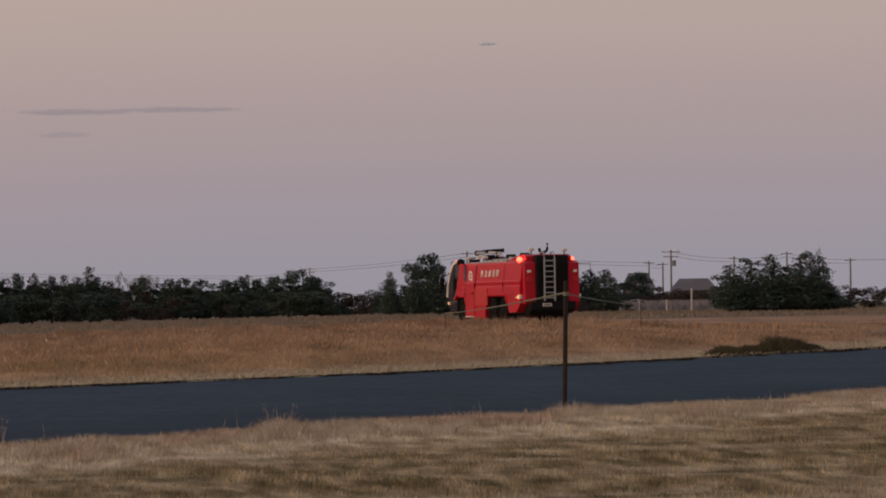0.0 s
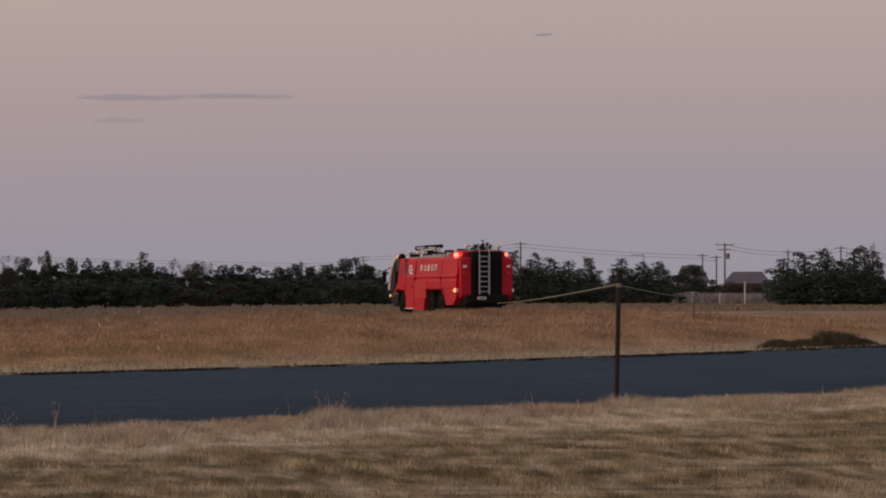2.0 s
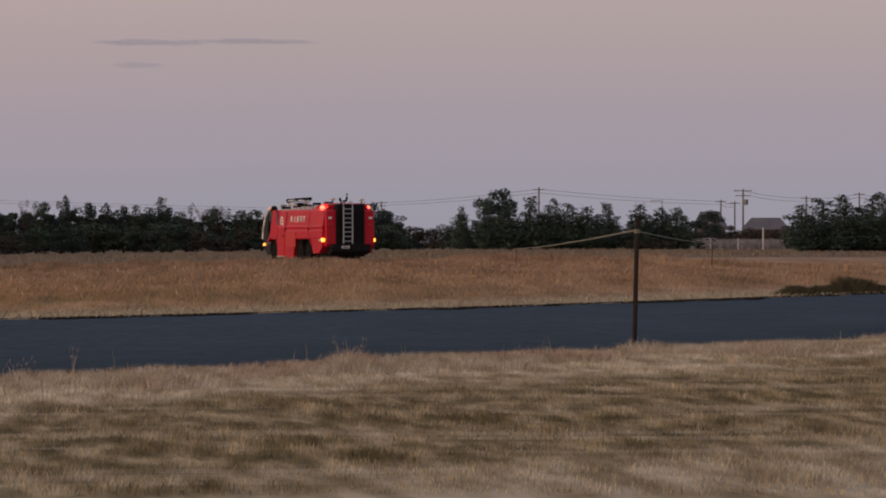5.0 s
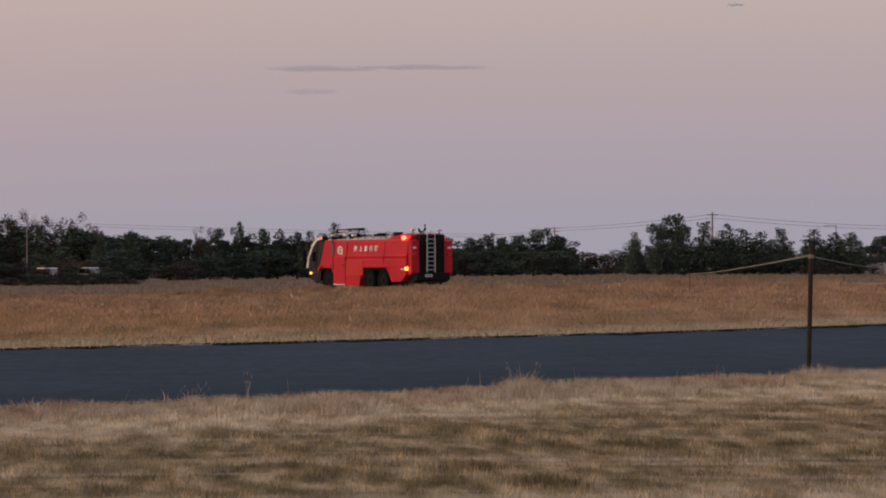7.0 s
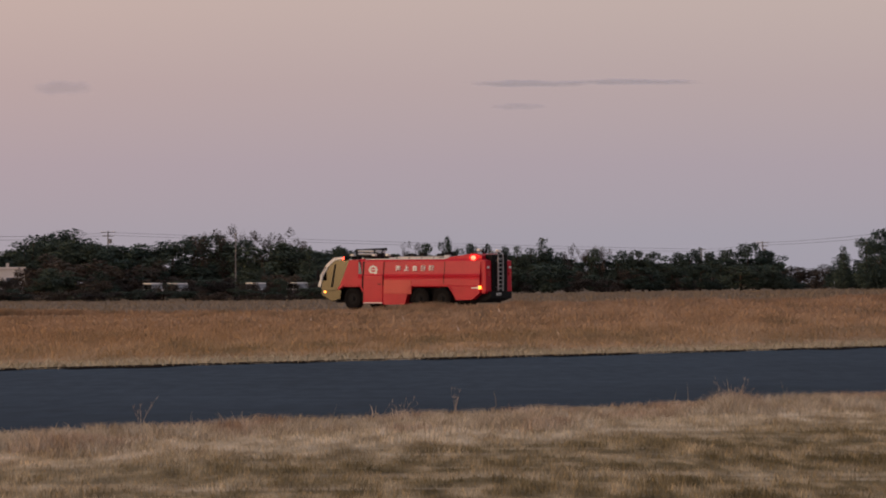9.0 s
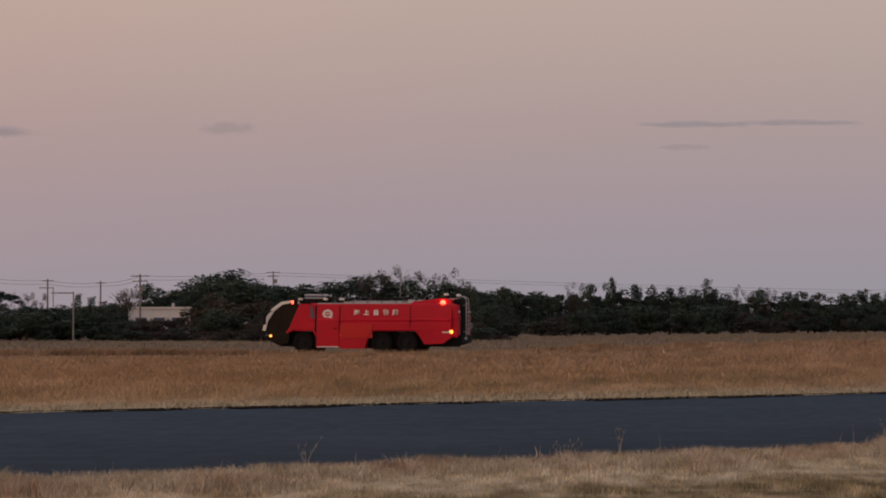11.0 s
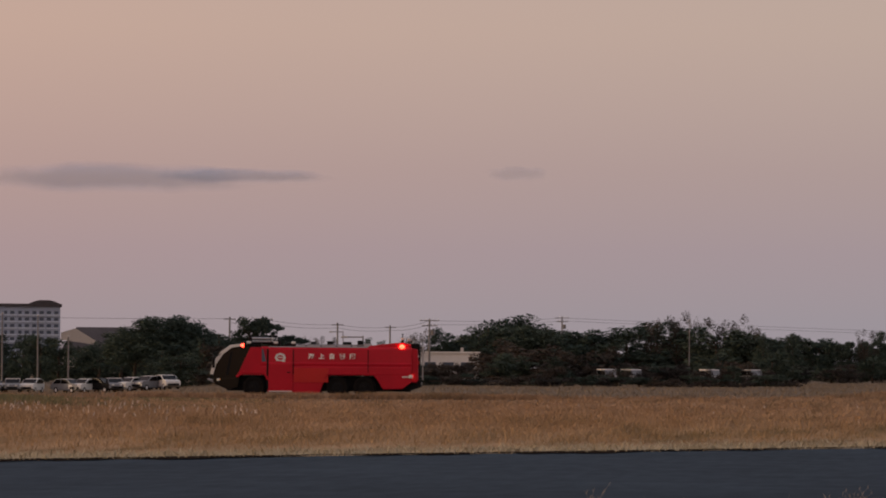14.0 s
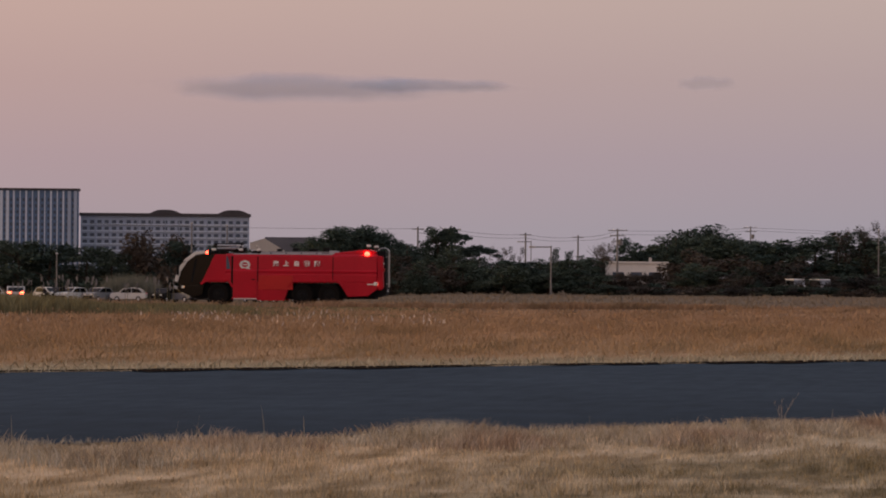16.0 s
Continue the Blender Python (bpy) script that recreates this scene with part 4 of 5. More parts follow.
# utility poles: azimuth, distance, height, style (0 two crossarms, 1 one, 2 street lamp, 3 mast)
POLES = [
    (-9.85, 645, 9.6, 0), (-6.90, 645, 9.9, 1), (-9.53, 750, 9.0, 1), (-9.73, 750, 8.7, 1),
    (-8.68, 720, 8.6, 2), (-10.76, 720, 9.3, 1), (-11.52, 720, 10.0, 1), (-12.43, 675, 8.2, 1),
    (-3.74, 930, 9.3, 1), (-4.62, 930, 10.7, 0), (4.84, 840, 13.0, 0), (6.76, 620, 9.6, 0),
    (3.00, 572, 9.0, 3), (7.33, 720, 9.6, 1), (8.09, 675, 9.5, 1), (8.01, 645, 7.8, 2),
    (7.72, 414, 5.2, 2), (9.16, 645, 9.9, 0), (9.65, 645, 10.1, 1), (14.86, 420, 4.9, 3),
    (12.92, 404, 8.0, 3), (12.41, 404, 7.8, 3), (11.97, 404, 5.7, 3),
]

# the wood to the right of the middle is a close stand of slender trees
for rows in (TREES_WOOD_A, TREES_WOOD_B):
    plant([(kind, az, d, h, w * (0.5 if kind == "round" else 0.9)) for kind, az, d, h, w in rows])
for rows in (TREES_MIDDLE_A, TREES_MIDDLE_B, TREES_RIGHT_A, TREES_RIGHT_B, TREES_LEFT_A, TREES_LEFT_B):
    plant(rows)

# the body of the wood behind the outline trees, and the undergrowth at its foot: azimuth, height of the tree tops in degrees
WOOD_LINE = [(17, 0.40), (15.4, 0.48), (14.0, 0.33), (13.4, 0.5), (12.5, 0.24), (11.3, 0.27), (10.7, 0.63), (10.2, 0.60), (9.7, 0.40), (9.0, 0.30), (8.5, 0.22),
             (7.3, 0.24), (6.6, 0.36), (5.9, 0.60), (5.5, 0.72), (5.0, 0.55), (4.4, 0.48), (3.4, 0.58), (2.6, 0.55), (1.8, 0.53), (0.8, 0.43), (0.0, 0.45),
             (-1.4, 0.40), (-2.2, 0.33), (-3.3, 0.26), (-4.4, 0.32), (-5.0, 0.24)]


def fill_wood():
    rows, low = [], []
    r = np.random.default_rng(41)
    la, le = [p[0] for p in WOOD_LINE][::-1], [p[1] for p in WOOD_LINE][::-1]
    for az in np.arange(-4.9, 17.0, 0.25):
        a = float(az + r.uniform(-0.1, 0.1))
        d = 640 if 7 < a else 700
        if 6.1 < a < 6.95:
            d = 960
        h = 1.9 + d * math.tan(radians(float(np.interp(a, la, le)))) * float(r.uniform(0.82, 1.0) if a > 0.6 else r.uniform(0.66, 0.80))
        rows.append((("round", "round", "pine")[int(r.integers(3))], a, d, h, float(r.uniform(5.5, 7.5))))
    for az in np.arange(-5.0, 17.0, 0.24):
        a = float(az + r.uniform(-0.1, 0.1))
        if 10.9 < a < 16.6 or 5.95 < a < 6.95:
            continue
        d = (430 if a > 7 else 560) + float(r.uniform(-12, 12))
        low.append((("round", "round", "pine", "bush")[int(r.integers(4))], a, d, float(r.uniform(2.0, 4.2)), float(r.uniform(4.0, 5.5))))
    # low undergrowth out in the meadow
    for az in np.arange(1.5, 7.0, 0.19):
        low.append((("bush", "round")[int(r.integers(2))], float(az + r.uniform(-0.08, 0.08)), 425 + float(r.uniform(-10, 10)), float(r.uniform(0.7, 1.4)), float(r.uniform(2.4, 3.6))))
    for az in np.arange(-4.9, 2.2, 0.13):
        a = float(az + r.uniform(-0.05, 0.05))
        h = 1.9 + 676 * math.tan(radians(float(np.interp(a, la, le)))) * float(r.uniform(0.68, 1.02))
        rows.append(("slim", a, 676 + float(r.uniform(-8, 8)), h, float(r.uniform(2.4, 3.8))))
    for az in np.arange(-9.0, -5.7, 0.25):
        rows.append(("pine", float(az), 520, float(r.uniform(3.6, 5.0)), float(r.uniform(3.5, 4.5))))
    for az in np.arange(-12.1, -10.6, 0.22):
        low.append(("pine", float(az), 390, float(r.uniform(2.6, 4.0)), float(r.uniform(3.5, 4.5))))
    plant(rows)
    plant(low)


fill_wood()
plant([("dome", 11.22, 600, 7.0, 8.0), ("dome", 11.55, 590, 5.0, 6.0), ("dome", 10.35, 610, 7.2, 7.0), ("round", 12.60, 620, 6.4, 5.0), ("round", 12.38, 600, 6.2, 5.0), ("round", 12.12, 610, 6.0, 5.0)])
plant([("round", -9.02, 480, 1.2, 1.3), ("round", -9.22, 490, 1.1, 1.2), ("bush", 2.78, 532, 2.3, 2.6), ("bush", 2.63, 534, 1.75, 2.4), ("round", 2.36, 533, 2.3, 2.6), ("bush", 2.08, 532, 1.8, 2.2), ("bush", 1.90, 532, 2.4, 2.2)])
plant([("bush", -9.05 - 0.2 * i, 640, 3.2 + 0.9 * ((i * 5) % 4) / 3, 4.6) for i in range(8)])
plant([("bush", 6.02 + 0.14 * i, 612, 2.9 + 0.6 * ((i * 7) % 5) / 4, 3.4) for i in range(7)])


def dark_tussocks():
    for az, d, w, h in ((-10.62, 113, 0.45, 0.26), (-11.0, 114.5, 0.5, 0.24), (-11.35, 115.5, 0.5, 0.46), (-11.58, 116.5, 0.4, 0.36), (-11.8, 117.5, 0.4, 0.20)):
        x0, y0, z0 = spot(az, d)
        n = 2400
        x, y = x0 + rng.normal(0, w * 0.6, n), y0 + rng.normal(0, 0.5, n)
        fall = np.exp(-((x - x0) / w) ** 2)
        blades("dark_tussock", x, y, h * fall * rng.uniform(0.4, 1.2, n), rng.uniform(0.012, 0.03, n), rng.uniform(0.2, 0.9, n), "dark_grass", "dark matted tussock beside the taxiway")


dark_tussocks()


# ---- single dry weeds in the verge ----
def build_weed(seed):
    r = np.random.default_rng(seed)
    root = new("dry_weed")
    for i in range(6):
        a, q, h = r.random() * 6.28, r.uniform(0.02, 0.12), r.uniform(0.18, 0.40)
        bm = bmesh.new()
        p = Vector((0, 0, -0.02))
        for k in range(4):
            s = (k + 1) / 4
            t = Vector((q * math.cos(a) * s * s * 1.6, q * math.sin(a) * s * s * 1.6, h * s))
            tube(bm, p, t, 0.0019 * (1.2 - s * 0.7), 0.0019 * (1.1 - s * 0.8), 4)
            if k > 1:
                for _ in range(2):
                    b = r.random() * 6.28
                    tube(bm, t, t + Vector((0.02 * math.cos(b), 0.02 * math.sin(b), r.uniform(0.02, 0.05))), 0.002, 0.001, 3)
            p = t
        part("stalk", bm, "straw_plain", root)
    return tagged(root, "bleached dry weed with thin branching stalks", "weed", group="dry weeds in the verge")


weeds = [build_weed(61), build_weed(62), build_weed(63)]
for i, (az, back) in enumerate(((-4.05, 2.2), (-0.17, 2.4), (0.60, 2.0), (4.38, 2.4), (-4.3, 2.6))):
    d = (NEAR_EDGE - back) / (math.cos(radians(az)) + NEAR_SLOPE * math.sin(radians(az)))
    x, y, z = spot(az, d)
    if i < 3:
        weeds[i].matrix_basis = pose(x, y, z, 0, 0, i * 70)
    else:
        copy_thing(weeds[i % 3], pose(x, y, z, 0, 0, i * 47))


# ---- fire truck: x forward from its tail, y to its left, z up from the ground ----
def wheel_thing(parent, x, y, r=0.66, w=0.42):
    side = 1 if y > 0 else -1
    wh = new("wheel")
    wh.parent = parent
    wh.location = (x, y, r)
    bm = bmesh.new()
    m = Matrix.Rotation(radians(90), 4, "X")
    ring = [(r - 0.10, -w / 2), (r - 0.02, -w / 2 + 0.05), (r, -w / 2 + 0.12), (r, w / 2 - 0.12), (r - 0.02, w / 2 - 0.05), (r - 0.10, w / 2), (0.34, w / 2 - 0.04), (0.34, -w / 2 + 0.04)]
    n = 28
    grid = [[bm.verts.new((q * math.cos(6.28319 * i / n), s, q * math.sin(6.28319 * i / n))) for q, s in ring] for i in range(n)]
    for i in range(n):
        for j in range(len(ring)):
            a, b, k = grid[i], grid[(i + 1) % n], (j + 1) % len(ring)
            bm.faces.new((a[j], a[k], b[k], b[j]))
    for i in range(0, n, 1):
        a = 6.28319 * i / n
        vs = bmesh.ops.create_cube(bm, size=1)["verts"]
        bmesh.ops.scale(bm, vec=(0.035, w * 0.8, 0.06), verts=vs)
        bmesh.ops.transform(bm, matrix=Matrix.Rotation(-a, 4, "Y") @ Matrix.Translation((r, 0, 0)), verts=vs)
    bmesh.ops.recalc_face_normals(bm, faces=bm.faces[:])
    tyre = part("tyre", bm, "rubber", wh)
    bm = bmesh.new()
    tube(bm, (0, side * (w / 2 - 0.12), 0), (0, side * (w / 2 - 0.05), 0), 0.34, 0.34, 24)
    tube(bm, (0, side * (w / 2 - 0.06), 0), (0, side * (w / 2 + 0.02), 0), 0.15, 0.11, 16)
    for i in range(10):
        a = i * 0.6283
        tube(bm, (0.22 * math.cos(a), side * (w / 2 - 0.06), 0.22 * math.sin(a)), (0.22 * math.cos(a), side * (w / 2 - 0.02), 0.22 * math.sin(a)), 0.02, 0.02, 6)
    part("rim", bm, "black", wh, "dark steel rim with wheel nuts")
    return wh


def shell(x0, x1, section, bevel=0.03):
    """A long body with a cross-section in y and z, mirrored to both sides."""
    bm = bmesh.new()
    full = section + [(-y, z) for y, z in section[::-1]]
    rows = [[bm.verts.new((x, y, z)) for y, z in full] for x in (x0, x1)]
    n = len(full)
    bm.faces.new(rows[0][::-1])
    bm.faces.new(rows[1])
    for i in range(n):
        j = (i + 1) % n
        bm.faces.new((rows[0][i], rows[0][j], rows[1][j], rows[1][i]))
    bmesh.ops.recalc_face_normals(bm, faces=bm.faces[:])
    if bevel:
        bmesh.ops.bevel(bm, geom=bm.edges[:], offset=bevel, segments=2, affect="EDGES", profile=0.6)
    return bm


def slab(section, x0, x1, side, bevel=0.0):
    """A plate that follows the body side: a section in y and z, from x0 to x1."""
    bm = bmesh.new()
    rows = [[bm.verts.new((x, y * side, z)) for y, z in section] for x in (x0, x1)]
    n = len(section)
    bm.faces.new(rows[0])
    bm.faces.new(rows[1][::-1])
    for i in range(n):
        j = (i + 1) % n
        bm.faces.new((rows[0][i], rows[0][j], rows[1][j], rows[1][i]))
    bmesh.ops.recalc_face_normals(bm, faces=bm.faces[:])
    if bevel:
        bmesh.ops.bevel(bm, geom=bm.edges[:], offset=bevel, segments=2, affect="EDGES", profile=0.6)
    return bm


def text_mesh(words, size):
    cu = bpy.data.curves.new("lettering", "FONT")
    cu.offset = 0.010
    cu.body, cu.size, cu.extrude, cu.align_x, cu.align_y = words, size, 0.02, "CENTER", "CENTER"
    ob = bpy.data.objects.new("lettering", cu)
    scene.collection.objects.link(ob)
    dg = bpy.context.evaluated_depsgraph_get()
    me = bpy.data.meshes.new_from_object(ob.evaluated_get(dg))
    bpy.data.objects.remove(ob)
    return me


def flasher(parent, name, x, y, z, r, h):
    """A round lamp whose one half glows amber and whose other half is a pale lens; it flashes by turning."""
    lamp = new(name)
    lamp.parent = parent
    lamp.location = (x, y, z)
    for turn, kind, material, label in ((0, "bulb", "amber", "glowing amber half"), (math.pi, "lens", "lens", "pale unlit half")):
        bm = bmesh.new()
        arc = [(r * math.cos(turn + math.pi * (i / 10 - 0.5)), r * math.sin(turn + math.pi * (i / 10 - 0.5))) for i in range(11)]
        rows = [[bm.verts.new((p * k, q * k, v)) for p, q in arc] for k, v in ((0.8, 0), (1.0, 0.03), (1.0, h - 0.03), (0.8, h))]
        for a, b in zip(rows, rows[1:]):
            for i in range(10):
                bm.faces.new((a[i], a[i + 1], b[i + 1], b[i]))
        bm.faces.new(rows[0][::-1])
        bm.faces.new(rows[-1])
        part(kind, bm, material, lamp, label)
    return lamp


def build_truck():
    tr = new("fire_truck")
    drums = []
    tagged(tr, "red six-wheeled airport fire truck with flashing lights on the perimeter road", "fire truck")
    # chassis and floor
    part("chassis", boxed(0.5, 11.4, -0.98, 0.98, 0.42, 1.30, bevel=0.04), "black", tr)
    # upper body: upright side, crease, leaning shoulder, roof
    sec = [(1.46, 1.36), (1.50, 1.42), (1.495, 1.82), (1.465, 1.89), (1.50, 2.05), (1.44, 2.12), (1.36, 2.92), (1.22, 3.05)]
    part("body", shell(0.42, 9.35, sec, 0.02), "red", tr, "red painted body with creased sides")
    # nose of the body: the slanting red edge behind the cab glass
    for s in (1, -1):
        part("cab_pillar", prism([(9.30, 1.36), (10.75, 1.36), (10.55, 1.75), (9.98, 3.0), (9.30, 3.0)], s * 1.20, s * 1.47, 0.02), "red", tr)
        # side skirts with the wheel openings between them
        part("rear_quarter", prism([(0.42, 1.40), (0.42, 0.98), (0.95, 0.60), (2.10, 0.56), (2.42, 1.05), (2.62, 1.40)], s * 1.10, s * 1.49, 0.02), "red", tr)
        part("wheel_arch", prism([(2.40, 1.05), (2.70, 1.42), (5.30, 1.42), (5.62, 1.05), (5.72, 1.05), (5.36, 1.52), (2.64, 1.52), (2.30, 1.05)], s * 1.20, s * 1.53, 0.01), "red", tr)
        part("side_skirt", prism([(5.60, 1.40), (5.62, 1.00), (5.86, 0.30), (7.42, 0.30), (7.42, 1.40)], s * 1.10, s * 1.50, 0.02), "red", tr)
        part("locker_door", boxed(5.35, 7.38, s * 1.495 - 0.02, s * 1.495 + 0.035, 0.94, 1.78, bevel=0.012), "red_sheen", tr, "red locker door, sky sheen put into its paler colour")
        part("cab_step", prism([(7.42, 1.40), (7.42, 0.36), (8.95, 0.36), (8.95, 1.05), (9.12, 1.40)], s * 1.08, s * 1.50, 0.02), "red", tr)
        door = part("door", slab([(1.30, 0.42), (1.53, 0.42), (1.53, 2.03), (1.47, 2.11), (1.395, 2.88), (1.25, 2.88)], 7.48, 8.88, s, 0.012), "red", tr, "red cab door with a round emblem")
        part("handle", boxed(7.60, 7.80, s * 1.53, s * 1.57, 1.50, 1.56, bevel=0.01), "black", door)
        part("step_plate", boxed(7.50, 8.86, s * 1.40, s * 1.56, 0.38, 0.43), "silver", door, "pale metal door sill")
        # dark panel joints; the wide one at 8.95 is door recess shade in black
        for x in (3.0, 7.43, 8.95):
            low, half = (0.50, 0.055) if x > 8 else (1.42, 0.022)
            part("seam_recess_shade", slab([(1.30, low), (1.508, low), (1.508, 2.05), (1.449, 2.12), (1.369, 2.90), (1.25, 2.90)], x - half, x + half, s), "black", tr)
        part("side_window", prism([(9.05, 2.15), (9.36, 2.15), (9.50, 2.88), (9.22, 2.88)], s * 1.30, s * 1.455, 0.01), "pane", tr, "narrow pale side window")
        part("front_arch", prism([(8.95, 1.05), (9.20, 1.45), (10.35, 1.45), (10.75, 1.20), (10.85, 1.30), (10.45, 1.58), (9.12, 1.58), (8.85, 1.10)], s * 1.20, s * 1.53, 0.01), "red", tr)
        part("silver_band", prism([(10.55, 3.05), (11.10, 2.96), (11.60, 2.58), (12.00, 1.98), (12.18, 1.36), (12.37, 1.40), (12.20, 2.08), (11.74, 2.73), (11.17, 3.13), (10.55, 3.20)], s * 1.37, s * 1.44, 0.01), "white", tr, "silver frame round the curved cab glass")
        part("marker_lamp", boxed(0.46, 0.98, s * 1.49, s * 1.52, 1.26, 1.33), "lens", tr, "white side marker strip")
        part("rear_column", prism([(0.42, 0.98), (0.42, 3.0), (0.06, 2.92), (0.02, 1.10), (0.14, 0.95)], s * 0.80, s * 1.36, 0.05), "red", tr)
        # highlight along the roof shoulder, modelled as a pale strip
        part("roof_edge_highlight", boxed(3.05, 8.9, s * 1.235, s * 1.275, 3.005, 3.065, bevel=0.01), "rail", tr, "pale strip standing in for the highlight on the roof edge")
        part("reflector", boxed(-0.01, 0.06, s * 1.05, s * 1.24, 2.46, 2.58, bevel=0.02), "lens", tr)
        drums.append(flasher(tr, "indicator", 0.46, s * 1.45, 1.22, 0.125, 0.20))
        drums.append(flasher(tr, "side_repeater", 11.86, s * 1.42, 1.00, 0.085, 0.14))
        part("tail_lamp", boxed(-0.03, 0.05, s * 1.0, s * 1.25, 2.05, 2.25, bevel=0.02), "red_sheen", tr)
        for x, name in ((1.0, "rear_beacon"), (10.4, "front_beacon")):
            bm = tubed((x, s * 1.28, 3.0), (x, s * 1.28, 3.05), 0.13, 0.13, 14)
            base = part(name, bm, "black", tr)
            bm = bmesh.new()
            bmesh.ops.create_uvsphere(bm, u_segments=14, v_segments=8, radius=0.13, matrix=Matrix.Translation((x, s * 1.28, 3.08)) @ Matrix.Diagonal((1.25, 1.1, 1.05, 1)))
            # added half-dome: keeps the steady front lamp from showing to the rear
            if x > 5:
                beacon_blind = bmesh.new()
                bmesh.ops.create_uvsphere(beacon_blind, u_segments=14, v_segments=8, radius=0.185, matrix=Matrix.Translation((x - 0.02, s * 1.28, 3.08)) @ Matrix.Diagonal((1.2, 1.1, 1.05, 1)))
                for v in beacon_blind.verts:
                    v.co.x = min(v.co.x, x - 0.03)
                part("beacon_blind", beacon_blind, "black", base, "added dark half-dome that blocks the beacon from behind", smooth=True)
            part("lamp", bm, "beacon" if x < 5 else "beacon_dim", base, "glowing red beacon", smooth=True)
        part("glass_divider", prism([(11.02, 2.78), (11.16, 2.70), (11.42, 1.35), (11.28, 1.35)], s * 1.36, s * 1.395, 0.005), "black", tr)
        # mirrors on arms
        arm = part("mirror_arm", tubed((11.7, s * 1.40, 2.6), (12.15, s * 1.72, 2.35), 0.025), "black", tr)
        part("mirror", boxed(12.06, 12.2, s * 1.62, s * 1.82, 1.75, 2.35, bevel=0.03), "black", arm)
    # cab glass, one bowed shell
    prof = [(9.60, 2.98), (10.6, 3.06), (11.15, 2.95), (11.64, 2.55), (12.04, 1.95), (12.20, 1.35), (12.05, 1.0), (10.70, 1.22), (10.45, 1.75)]
    part("cab_glass", prism(prof, -1.38, 1.38, 0.03), "glass", tr, "large dark wraparound cab glass")
    part("bumper", prism([(10.60, 1.24), (12.12, 1.10), (12.24, 1.05), (12.08, 0.82), (11.30, 0.46), (10.70, 0.62)], -1.39, 1.39, 0.05), "glass", tr, "black front bumper")
    part("bumper_turret", tubed((12.2, 0.0, 0.95), (12.6, 0.0, 1.10), 0.07, 0.06), "steel", tr)
    # roof: walkway, rails, raised engine cover, water cannon, lamps, exhaust
    part("roof_walkway", boxed(3.2, 6.9, -0.75, 0.75, 3.05, 3.20, bevel=0.02), "car_grey", tr, "grey metal roof walkway")
    part("engine_cover", prism([(3.0, 3.02), (2.93, 3.13), (1.35, 3.32), (0.90, 3.34), (0.46, 3.24), (0.46, 2.95), (3.0, 2.95)], -1.13, 1.13, 0.05), "red", tr, "red engine cover rising to the tail")
    for s in (1, -1):
        part("roof_rail", boxed(3.7, 7.3, s * 1.02 - 0.04, s * 1.02 + 0.04, 3.05, 3.14, bevel=0.015), "rail", tr, "pale metal roof rail")
        part("rail_bracket", boxed(2.85, 3.25, s * 0.98 - 0.10, s * 0.98 + 0.10, 3.03, 3.26, bevel=0.02), "rail", tr)
        for x in (4.0, 4.9, 5.8, 6.7):
            part("rail_foot", boxed(x - 0.05, x + 0.05, s * 1.02 - 0.07, s * 1.02 + 0.07, 3.03, 3.12), "black", tr)
    cannon = part("water_cannon", tubed((8.75, 0, 3.03), (8.75, 0, 3.26), 0.34, 0.26, 18), "black", tr, "black roof water cannon with silver pipes")
    part("cannon_yoke", boxed(8.55, 9.35, -0.30, 0.34, 3.20, 3.34, bevel=0.04), "black", cannon)
    loop = [(8.55 + 0.1 * math.cos(a), -0.36 + 0.30 * math.cos(a), 3.44 + 0.21 * math.sin(a)) for a in [4.55 + 0.31 * i for i in range(12)]]
    part("barrel", sweep([(8.8, 0.42, 3.26), (8.7, 0.1, 3.25)] + loop + [(8.75, 0.05, 3.62), (9.2, 0.32, 3.60), (9.75, 0.44, 3.56)], 0.095, 10), "black", cannon)
    inner = [(8.55, -0.28 + 0.20 * math.cos(a), 3.44 + 0.10 * math.sin(a)) for a in [4.55 + 0.31 * i for i in range(12)]]
    part("hose", sweep([(8.8, 0.34, 3.35)] + inner + [(8.8, 0.34, 3.53)], 0.065, 8), "silver", cannon, "silver hose curled inside the barrel")
    for z, r in ((3.36, 0.06), (3.53, 0.07)):
        part("pipe", tubed((8.85, 0.50, z), (9.95, 0.55, z), r, r, 10), "rail", cannon, "silver cannon pipe")
    part("nozzle", tubed((9.75, 0.44, 3.56), (10.15, 0.52, 3.54), 0.10, 0.13, 14), "black", cannon)
    part("cannon_motor", boxed(8.25, 8.65, 0.15, 0.55, 3.10, 3.42, bevel=0.05), "black", cannon)
    for x, y, w, h in ((7.6, 0.6, 0.5, 0.18), (7.7, -0.5, 0.7, 0.14), (10.0, 0.65, 0.45, 0.16), (9.7, -0.6, 0.5, 0.20), (10.15, -1.02, 0.9, 0.24), (6.3, 0.0, 0.3, 0.30), (5.3, 0.3, 0.35, 0.34), (4.3, -0.2, 0.5, 0.30), (3.5, 0.2, 0.35, 0.38)):
        part("roof_box", boxed(x - w / 2, x + w / 2, y - 0.2, y + 0.2, 3.03, 3.06 + h, bevel=0.03), "black", tr)
    for x, y, z in ((8.5, 0.92, 3.03), (7.45, 0.95, 3.03), (10.1, 0.9, 3.03), (0.95, 0.72, 3.30), (0.62, -0.82, 3.26)):
        pole = part("work_lamp_post", tubed((x, y, z), (x, y, z + 0.22), 0.03), "black", tr)
        part("work_lamp", boxed(x - 0.13, x + 0.13, y - 0.13, y + 0.13, z + 0.19, z + 0.33, bevel=0.05), "lens", pole, "white work lamp")
